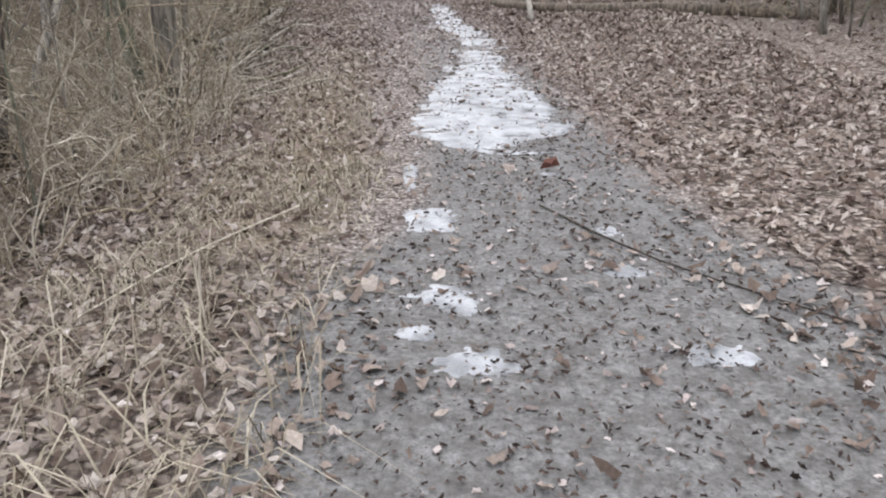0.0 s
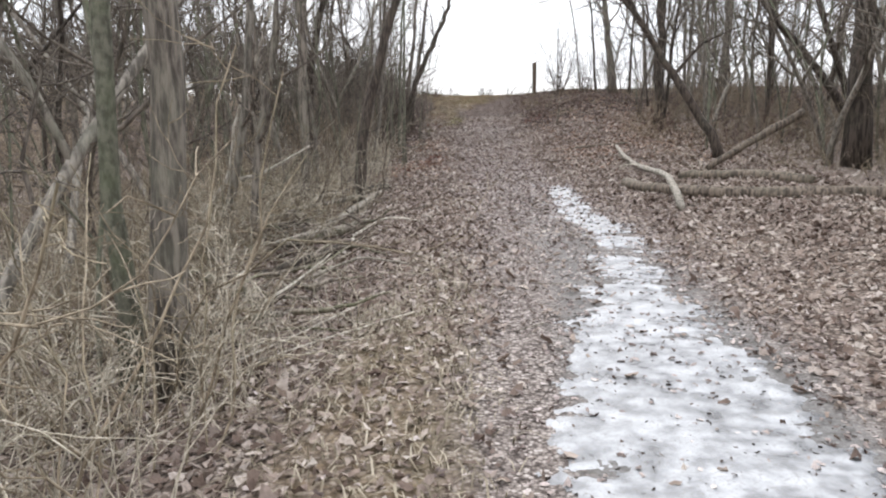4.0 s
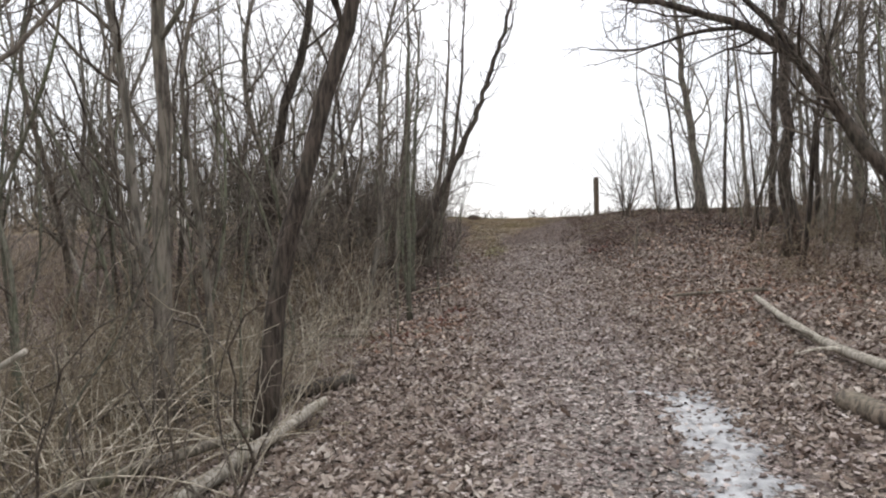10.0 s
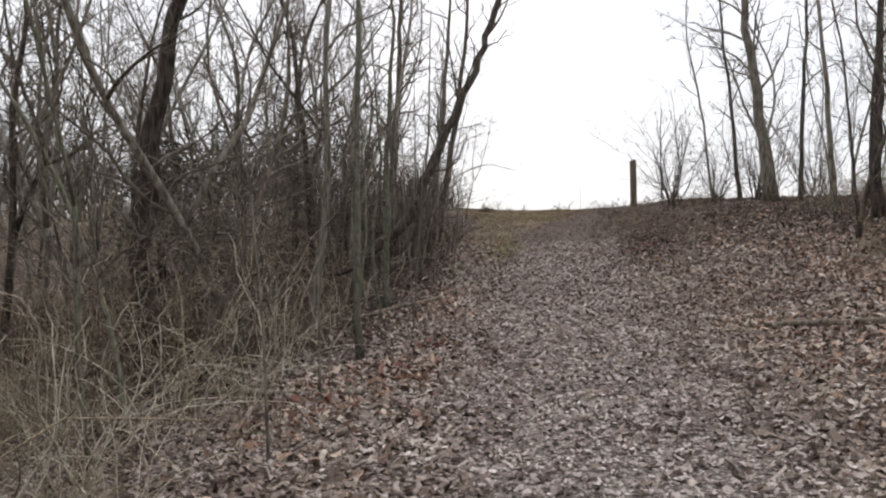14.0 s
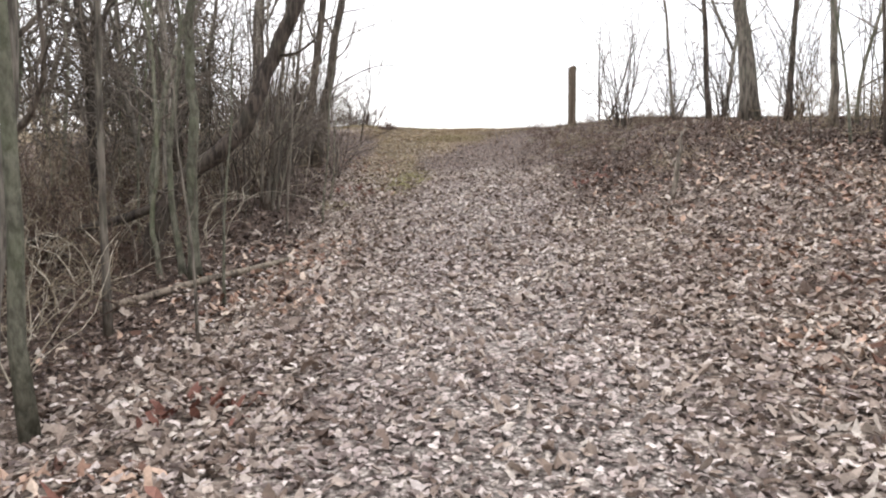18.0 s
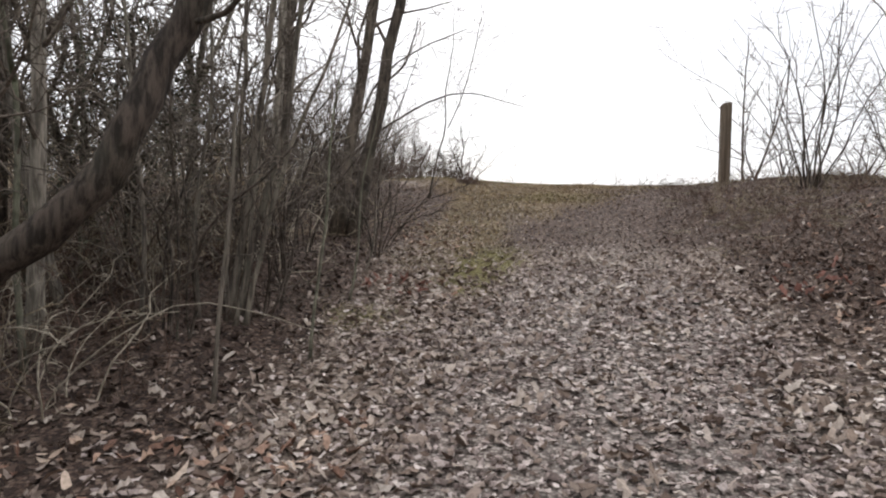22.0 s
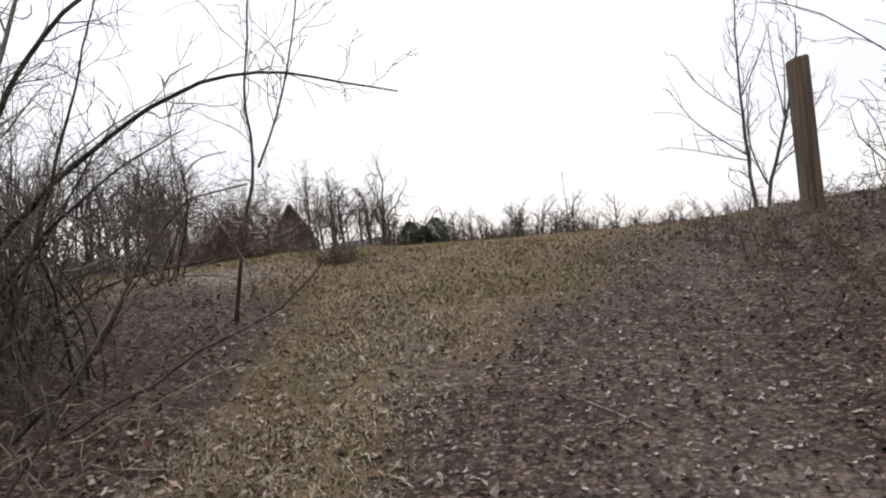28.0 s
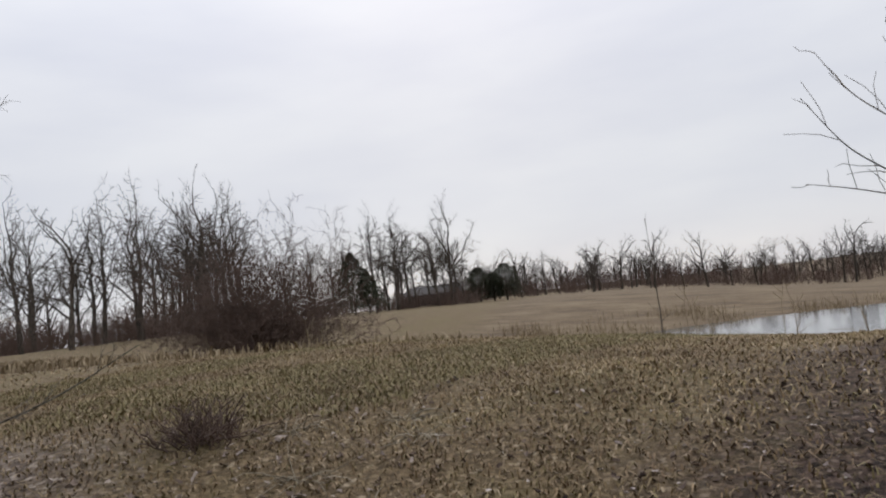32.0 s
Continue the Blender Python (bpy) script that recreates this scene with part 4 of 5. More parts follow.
spread_copies(thick, scatter(35, 64, -8, -2, 9, 20, lambda x, y: -6.2 < edge(x, y) < -np.interp(y, [9, 13.5, 14.5, 20], [3.9, 3.8, 2.7, 2.8]), .33), 36, .7, 1.1, 6)
spread_copies([thick[1], thick[3]], scatter(37, 26, -7, -2.5, 20, 31, lambda x, y: -4.6 < edge(x, y) < -2.75, .4), 38, .6, 1.0, 6)
fine = [shrub(360 + k, 12, h, .55, mat, lab, "low bramble tangles", 5, 1, 1.0, .005, "bramble", curl=1.5) for k, (h, mat, lab) in enumerate(((1.0, BRUSH, "low tangle of fine grey-brown bramble twigs"), (1.0, DARK_BRUSH, "low tangle of dark brown bramble twigs"), (1.3, DARK_BRUSH, "mass of fine dark bramble twigs on the bank")))]
spread_copies(fine[1:], scatter(80, 14, -6.5, -4, 25, 30, lambda x, y: -4.2 < edge(x, y) < -2.9, .4), 81, .5, .8, 10)
spread_copies(fine, scatter(43, 62, -9, -3.5, 20, 33, lambda x, y: -7 < edge(x, y) < -3.7, .38), 44, .9, 1.5, 10)
spread_copies(fine, scatter(39, 95, 3, 11, 14, 33, lambda x, y: edge(x, y) > np.interp(y, [14, 17, 20, 33], [6.2, 5.0, 4.3, 4.2]), .34), 40, .9, 1.4, 10)
bank = [shrub(365 + k, 18, .5, .35, DARK_BRUSH if k else BRUSH, "low sprawling dark bramble on the bank", "bank brambles", 5, 1, 1.3, .004, "bank_bramble", curl=1.3, droop=-.4) for k in range(3)]
spread_copies(bank, scatter(41, 120, -1.4, 4, 29.5, 38, lambda x, y: 1.15 + 1.2 * float(1 - ramp(y, 29.5, 32)) < x - path_x(y) < 4.5, .2), 42, .5, 1.0, 10)
spread_copies(bank, scatter(45, 30, -7, -3, 31, 36, lambda x, y: -4.8 < x - path_x(y) < -2.7, .25), 46, .4, .8, 10)
undergrowth = []
for k in range(5):
    a, b = shrub_geo(320 + k, 16, 1.25, .7, 5, 0, .9, .006, -.2, .004)
    a.add(np.vstack(b.v), np.vstack(b.q))
    undergrowth.append(a)
joined("undergrowth", undergrowth, scatter(7, 150, -18, -5, -1, 36, lambda x, y: x < path_x(y) - 5, .5), 19, BRUSH, "brown leafless undergrowth on the woodland floor", .8, 1.4, 8)
spread_copies([bowed[0], bowed[1]], scatter(68, 16, -6, -3, 11.6, 15, lambda x, y: -5 < edge(x, y) < -3.1, .3), 69, .8, 1.15, 8)
spread_copies([thick[1], low[3]], scatter(70, 16, -4, -1.5, 3.4, 8.6, lambda x, y: -3.1 < edge(x, y) < -2.05, .35), 71, .55, .95, 6)
joined("undergrowth", undergrowth, scatter(78, 95, -34, -13, 6, 44, in_left_wood, .9), 79, BRUSH, "brown leafless undergrowth deep in the woods", 1.2, 2.0, 8)
joined("undergrowth", undergrowth, scatter(76, 42, -8, -2.5, 8.6, 15, lambda x, y: -6.2 < x - path_x(y) < -3.7, .36), 77, BRUSH, "brown fine brush behind the fallen wood", .45, .85, 8)
joined("undergrowth", undergrowth, scatter(72, 44, -7, -2.5, 13.5, 18.5, lambda x, y: -5.6 < x - path_x(y) < -3.1, .36), 73, CANE, "olive-tan fine brush at the thicket edge", .4, .8, 8)
# The shade deep in the left thicket is put into this brush's colour.
joined("undergrowth", undergrowth, scatter(74, 60, -10, -4, 20.5, 33, lambda x, y: -8.5 < x - path_x(y) < -4.2, .42), 75, DARK_BRUSH, "leafless brush toned dark for the thicket's shade", .6, 1.2, 8)
joined("undergrowth", undergrowth, scatter(66, 90, -10, -4, 6, 20.5, lambda x, y: -8.5 < x - path_x(y) < -4.3, .42), 67, CANE, "olive-tan leafless brush filling the thicket", .55, 1.0, 8)
joined("undergrowth", undergrowth, scatter(10, 110, 3, 18, 8, 37, lambda x, y: x - path_x(y) > np.interp(y, [8, 16, 20, 36], [7, 6.5, 5.0, 5.0]), .45), 20, BRUSH, "brown leafless undergrowth on the woodland floor", .8, 1.4, 8)

# ---- fallen wood ----


def fallen(name, pts, r0, r1, label, seed, mat=DEADWOOD, sides=9, stubs=0, category="log", sink=.4):
    """A log or branch that lies along pts (x, y, height above the ground)."""
    rng = np.random.default_rng(seed)
    line = smooth_line([(x, y, ground_at(x, y) + h) for x, y, h in pts], 12 if sides > 6 else 9)
    n = len(line)
    line += rng.normal(0, r0 * .15, line.shape)
    geo = Geo()
    foot = line[0].copy()
    geo.tube(line - foot, np.linspace(r0, r1, n), sides, True, .12, rng)
    ob = thing(name, geo, mat, label, category, at=foot)
    for k in range(stubs):
        i = int(rng.integers(1, n - 1))
        twig = Geo()
        twig.tube(limb_line(rng, line[i] - foot, off_axis(rng, line[i + 1] - line[i], rng.uniform(.6, 1.2)), rng.uniform(.2, .7), 4, .4, .2), np.linspace(r1 * .5, .004, 5), 5)
        part("side_branch", twig, mat, ob)
    return ob


fallen("log", [(1.35, 16.3, .06), (1.8, 14.6, .07), (2.6, 13.9, .08), (4.2, 13.2, .08), (6.5, 12.6, .08)], .085, .12, "long brown fallen log lying across the leaf litter", 401, LOG_BARK, stubs=1)
fallen("log", [(2.25, 16.2, .06), (3.0, 15.6, .07), (3.9, 14.75, .07)], .08, .09, "short brown log lying in dry leaves", 402, LOG_BARK)
fallen("log", [(2.75, 16.4, .1), (3.6, 16.7, .5), (4.5, 17.0, .95)], .055, .075, "brown log propped at a slant against a tree", 403, LOG_BARK)
fallen("branch", [(1.7, 20.9, .16), (1.66, 19.2, .12), (1.68, 17.4, .1), (1.95, 16.6, .13), (1.95, 15.3, .2), (1.75, 13.5, .06)], .04, .06, "bleached crooked branch lying across a log", 404, DEADWOOD_PALE, 7, 2, "branch")
fallen("log", [(.75, 23.0, .03), (1.3, 22.5, .04), (2.1, 22.0, .04)], .03, .045, "brown fallen branch among leaves on the bank", 405, LOG_BARK, 7, 0, "log")
fallen("branch", [(-2.85, 20.5, .03), (-4.0, 20.8, .06), (-5.4, 21.1, .05)], .03, .04, "thin dark stick lying out of the brush", 406, DEADWOOD, 6, 1, "branch")
fallen("branch", [(-3.5, 26.1, .04), (-4.0, 25.3, .05), (-4.6, 24.6, .05)], .03, .04, "dark stick lying at the edge of the thicket", 407, LOG_BARK, 6, 0, "branch")
fallen("log", [(-3.15, 16.9, .12), (-3.28, 15.6, .1), (-3.4, 14.5, .08), (-3.6, 13.6, .05)], .05, .07, "pale weathered log at the edge of the brush", 408, DEADWOOD_PALE, 8, 0)
fallen("log", [(-2.7, 13.7, .1), (-3.1, 13.1, .1), (-3.7, 12.2, .08), (-4.2, 11.4, .06)], .075, .09, "mossy grey log lying in the hollow", 409, DEADWOOD, 8, 1)
fallen("branch", [(-3.2, 15.4, .3), (-3.75, 14.3, .32), (-4.25, 12.8, .28), (-4.7, 11.6, .25), (-4.9, 10.3, .15)], .04, .06, "long mossy branch lying through the brush", 410, DEADWOOD, 7, 3, "branch")
fallen("log", [(-2.75, 9.6, .1), (-3.4, 10.1, .14), (-4.2, 10.8, .2)], .05, .07, "short weathered log on a mound of roots", 415, DEADWOOD, 8, 1)
fallen("log", [(-2.5, 11.9, .1), (-2.95, 11.4, .1), (-3.3, 10.9, .05)], .06, .05, "dark broken log in a pile of sticks", 416, BARK_DARK, 7, 1)
fallen("log", [(-3.2, 17.9, .03), (-3.7, 17.3, .09), (-4.6, 16.7, .12), (-5.6, 16.0, .1)], .075, .085, "dark rotting log half buried at the brush edge", 422, BARK_DARK, 9, 1)
fallen("stick", [(-1.16, 8.35, .03), (-1.6, 7.95, .05), (-2.08, 7.5, .12)], .009, .006, "pale dry stick lying in the leaves", 417, DEADWOOD_PALE, 5, 1, "stick")
fallen("stick", [(-1.55, 9.2, .03), (-1.85, 8.2, .1), (-2.1, 7.3, .2)], .01, .006, "pale dry stick lying in the leaves", 418, DEADWOOD_PALE, 5, 0, "stick")
fallen("stick", [(-.8, 4.0, .04), (-1.2, 3.3, .06), (-1.7, 2.2, .08)], .006, .004, "long pale straw stem lying over leaves", 419, CANE_PALE, 5, 0, "stick")
for k, (dx, lean) in enumerate(((0, .02), (.025, -.03))):
    fallen("stalk", [(-.95 + dx, 2.6, 0), (-.95 + dx + lean * .5, 2.61, .18), (-.95 + dx + lean, 2.63, .33)], .007, .005, "pale broken stalk standing in leaves", 420 + 30 * k, CANE_PALE, 5, 0, "stalk")
fallen("stick", [(.55, 4.1, .012), (.95, 3.3, .015), (1.6, 2.6, .012)], .007, .004, "thin dark twig across the wet path", 421, BARK_DARK, 5, 0, "stick")
fallen("branch", [(-3.4, 13.3, 1.3), (-3.75, 13.25, 1.12), (-4.1, 13.1, .95), (-4.44, 13.0, .86)], .016, .03, "pale forked dead branch poking out of the brush", 411, DEADWOOD_PALE, 6, 1, "branch")
fallen("branch", [(.55, 28.0, 0), (.6, 28.05, .35), (.66, 28.1, .75)], .035, .02, "grey broken branch stub standing in leaves", 412, DEADWOOD, 6, 2, "branch")

rng = np.random.default_rng(431)
for k in range(110):
    y = rng.uniform(7.9, 13.6)
    x = path_x(y) - rng.uniform(2.45, 4.4)
    a = rng.normal(1.1, 1.0)
    ln = rng.uniform(.4, 1.2)
    h = rng.uniform(.02, .3)
    fallen("branch", [(x, y, h), (x + math.cos(a) * ln * .5, y + math.sin(a) * ln * .5, h + rng.uniform(-.02, .12)), (x + math.cos(a) * ln, y + math.sin(a) * ln, max(.02, h + rng.uniform(-.2, .2)))],
           rng.uniform(.006, .034), .008, "dead stick in a tangled pile by the path", 540 + k, DEADWOOD_PALE if k % 7 == 0 else LOG_BARK if k % 2 else DEADWOOD, 5, 0, "branch")
for k in range(26):
    y = rng.uniform(1.5, 34)
    x = path_x(y) + rng.uniform(-1.9, 3.2)
    a, ln = rng.uniform(0, 6.28), rng.uniform(.15, .6)
    fallen("twig", [(x, y, .015), (x + math.cos(a) * ln * .5, y + math.sin(a) * ln * .5, .02), (x + math.cos(a) * ln, y + math.sin(a) * ln, .015)],
           rng.uniform(.004, .009), .003, "small dark twig lying on the leaves", 480 + k, DEADWOOD, 5, 0, "twig")


# ---- vines and evergreens in the thicket ----
def vine_tangle(x, y, z, wide, tall, count, seed):
    """Dead vines that hang in a ragged mass."""
    r = np.random.default_rng(seed)
    geo = Geo()
    for _ in range(count):
        a, s = r.uniform(0, 6.283), r.uniform(0, wide)
        start = (math.cos(a) * s, math.sin(a) * s, r.uniform(.2, 1) * tall)
        geo.tube(limb_line(r, start, r.normal(0, 1, 3), r.uniform(.4, 1.2), 6, 1.2, -.6), np.linspace(.008, .004, 7), 3, False)
    ob = thing("vine_tangle", geo, TWIG, "ragged hanging mass of dead brown vines", "vine", kind="stuff")
    ob.location = (x, y, z)


vine_tangle(-5.6, 22.4, ground_at(-5.6, 22.4) + .9, .9, 1.5, 150, 61)
vine_tangle(-4.7, 21.6, ground_at(-4.7, 21.6) + .6, .7, 1.1, 90, 62)
vine_tangle(-6.3, 26.6, ground_at(-6.3, 26.6) + .8, 1.2, 1.8, 260, 63)
vine_tangle(-7.2, 24.6, ground_at(-7.2, 24.6) + .7, 1.3, 2.2, 260, 64)
for k, (x, y) in enumerate(((-6.9, 28.6), (-5.9, 29.6), (-6.6, 30.8))):
    vine_tangle(x, y, ground_at(x, y) + .7, 1.1, 2.3, 230, 70 + k)
vine_tangle(-6.2, 29.0, ground_at(-6.2, 29.0) + .5, 1.0, 1.6, 170, 65)
fallen("branch", [(-4.75, 26.4, .62), (-5.5, 26.0, .45), (-6.4, 25.5, .3), (-7.4, 25.0, .2)], .05, .03, "dark low limb trailing from the bent tree", 414, BARK_DARK, 7, 2, "branch")

# ---- timber post ----
post = new("fence_post", None)
tagged(post, "tall square weathered brown timber post on the crest", "post")
post.location = (-.15, 36.85, ground_at(-.15, 36.85) - .1)
bm = bmesh.new()
bmesh.ops.create_cube(bm, size=1)
bmesh.ops.scale(bm, vec=(.15, .15, 1.47), verts=bm.verts)
bmesh.ops.translate(bm, vec=(0, 0, .735), verts=bm.verts)
bmesh.ops.bevel(bm, geom=list(bm.edges), offset=.012, segments=2, affect="EDGES")
for v in bm.verts:
    if v.co.z > 1.4:
        v.co.z += .012 * v.co.x / .075 - .01 * v.co.y / .075
me = bpy.data.meshes.new("shaft")
bm.to_mesh(me)
bm.free()
me.materials.append(POST)
part("shaft", me, POST, post)
post.rotation_euler = (0, 0, radians(20))

# ---- saplings and bush on the crest ----
lift_up = lambda *run: [(x, 43.9, z) for x, z in run]
standing_tree("sapling", lift_up((1.17, 0), (1.17, 3.37), (1.12, 4.13), (1.11, 4.89), (1.1, 5.72), (1.18, 6.99)), .042, 18, 1.2, "slender bare sapling with upswept twigs on the grassy crest", 140, BARK_DARK, first=.2, angle=(.4, .8), depth=1, twigs=5, thin=.35, finest=.006,
              extra=((.014, lift_up((1.12, 4.03), (.27, 4.72), (-.17, 5.45))), (.012, lift_up((1.1, 4.76), (.41, 5.38), (.07, 5.99))), (.012, lift_up((1.1, 5.72), (1.45, 6.35), (1.55, 6.73))), (.013, lift_up((1.14, 5.14), (1.54, 5.89), (1.72, 6.39))), (.013, lift_up((1.13, 3.94), (.23, 4.24), (-.26, 4.36)))))
standing_tree("sapling", lift_up((1.33, 0), (1.4, 3.48), (1.71, 4.16), (1.82, 4.66), (2.13, 5.59), (2.17, 6.46)), .042, 15, 1.1, "slender forked bare sapling on the grassy crest", 141, BARK_DARK, first=.25, angle=(.4, .8), depth=1, twigs=5, thin=.35, finest=.006,
              extra=((.018, lift_up((1.4, 3.48), (1.17, 4.12), (1.16, 4.63), (1.3, 5.4))), (.012, lift_up((1.71, 4.09), (2.44, 4.87), (2.67, 5.37))), (.014, lift_up((1.59, 3.79), (2.4, 4.37), (2.68, 4.79))), (.014, lift_up((1.82, 4.66), (1.68, 5.75), (1.71, 6.33))), (.014, lift_up((1.82, 4.66), (1.91, 5.67), (1.86, 6.38)))))
forked = standing_tree("sapling", [(-4.84, 35.1, 0), (-4.72, 35.15, 3.25), (-4.57, 35.2, 3.7), (-4.66, 35.2, 4.2), (-4.52, 35.2, 4.75), (-4.5, 35.2, 5.6)], .017, 14, 1.1, "thin forked sapling at the edge of the grass", 143, BARK_DARK, first=.35, depth=1, n=18, finest=.002, thin=.4)
foot = forked.location
rng = np.random.default_rng(147)
line = smooth_line([(-4.57 - foot.x, 35.2 - foot.y, 3.68 - foot.z), (-4.38 - foot.x, 35.28 - foot.y, 4.1 - foot.z), (-4.22 - foot.x, 35.35 - foot.y, 4.75 - foot.z), (-4.1 - foot.x, 35.4 - foot.y, 5.5 - foot.z)], 10)
fork, sprays = Geo(), Geo()
fork.tube(line, np.linspace(.010, .004, 10), 6)
branch_out(rng, sprays, line, np.linspace(.010, .004, 10), .1, 12, .9, 1, (.4, .9), .3, .5, 4)
part("fork", fork, BARK_DARK, forked)
part("crown", sprays, TWIG, forked)
standing_tree("arching_sapling", [(-6.0, 33.3, 0), (-5.75, 33.4, 2.85), (-5.39, 33.5, 3.23), (-4.94, 33.5, 3.55), (-4.55, 33.5, 3.77), (-4.21, 33.5, 3.91), (-3.92, 33.55, 3.96), (-3.63, 33.6, 3.9), (-3.14, 33.7, 3.76)], .024, 16, .7, "slender bent sapling arching over the bank", 144, BARK_DARK, first=.3, depth=1, finest=.002, thin=.35, n=26, tip=.12,
              side_stems=((.019, [(-5.9, 33.35, 0), (-5.6, 33.45, 2.7), (-5.2, 33.55, 3.2), (-4.7, 33.6, 3.55), (-4.3, 33.6, 3.7)]), (.017, [(-5.5, 33.2, 0), (-5.1, 33.3, 3.0), (-4.8, 33.3, 3.7), (-4.5, 33.3, 4.5)])))
standing_tree("arching_sapling", [(-5.7, 32.9, 0), (-5.5, 33.2, 3.0), (-5.31, 33.5, 3.94), (-5.14, 33.5, 4.16), (-4.95, 33.5, 4.35), (-4.5, 33.5, 4.6), (-3.9, 33.5, 4.8)], .027, 18, .9, "slender dark sapling bending out over the bank", 145, BARK_DARK, first=.3, depth=1, finest=.002, thin=.35, n=22, tip=.15)
standing_tree("arching_sapling", [(-6.3, 34.7, 0), (-5.6, 34.7, 2.95), (-4.9, 34.75, 3.0), (-4.4, 34.8, 3.08), (-3.9, 34.8, 3.24)], .014, 9, .5, "low dark sapling bent almost to the ground", 148, BARK_DARK, first=.35, depth=1, finest=.002, thin=.35)
standing_tree("arching_sapling", [(-6.6, 36.5, 0), (-5.7, 36.6, 3.05), (-5.1, 36.7, 3.2), (-4.6, 36.7, 3.42)], .010, 6, .4, "thin pale stem bent low over the grass", 149, BARK, first=.4, depth=1, finest=.002, thin=.35)

weed = shrub(150, 120, .3, .16, BUSH_TWIG, "small dark weed clump in the short grass", "", 4, 0, .8, .004, "weed_clump")
weed.location = (-4.62, 37.15, ground_at(-4.62, 37.15) - .02)
stalk = shrub(151, 3, 1.3, .1, REED, "thin dry weed stalks on the pond bank", "weed stalks", 4, 0, .25, .008, "weed_stalk", curl=.3, finest=.005)
spread_copies([stalk], scatter(26, 16, -12, 9, 44, 54, lambda x, y: pond_r(x, y) > 1.05, .9), 27, .7, 1.3, 6)
standing_tree("sapling", [(-2.1, 49.0, 0), (-2.1, 49.0, 3.3), (-2.15, 49.0, 4.6)], .018, 9, .5, "thin straight leafless sapling on the pond bank", 146, BARK_DARK, first=.3, depth=0)

# ---- shrubs at the top of the slope ----
for k, (x, y, st, h, ln) in enumerate(((.78, 35.0, 17, 3.2, .5), (-4.25, 31.3, 4, 1.8, .5), (-5.3, 31.3, 6, 2.6, .5), (-4.5, 31.75, 4, 2.2, .6), (-5.6, 32.9, 6, 3.2, .7), (-5.7, 33.9, 6, 2.4, .5), (-6.3, 34.5, 9, 2.6, .5), (-5.2, 33.9, 4, 1.8, .3), (-6.9, 35.6, 10, 2.6, .5), (-7.8, 35.2, 10, 3.0, .5), (1.9, 35.0, 13, 2.7, .55), (3.0, 35.6, 14, 2.9, .5), (4.3, 35.2, 14, 3.0, .5), (.95, 37.7, 8, 1.2, .4), (2.2, 37.8, 10, 1.6, .5), (3.6, 37.2, 12, 2.2, .5), (5.2, 37.5, 12, 2.4, .5),
                                   (-6.3, 36.6, 12, 1.5, .6), (-6.4, 35.0, 12, 1.9, .6), (-5.7, 34.2, 9, 1.6, .6), (-7.4, 36.6, 12, 1.9, .6),
                                   (-4.75, 29.9, 7, 2.3, .18), (-4.5, 28.9, 8, 2.6, .15), (-4.9, 28.3, 8, 2.8, .18), (-6.2, 33.6, 12, 2.2, .6), (-5.5, 30.6, 12, 2.2, .5), (-5.3, 33.2, 9, 2.3, .7))):
    ob = shrub(340 + k, st, h, .2, BARK_DARK, "bare arching shrub with slender dark stems on the bank", "shrubs on the bank", 8, 1, ln, .012, "bank_shrub", droop=-.12, twig_mat=TWIG, curl=.5, finest=.003)
    ob.location = (x, y, ground_at(x, y) - .03)

# ---- dry leaves ----


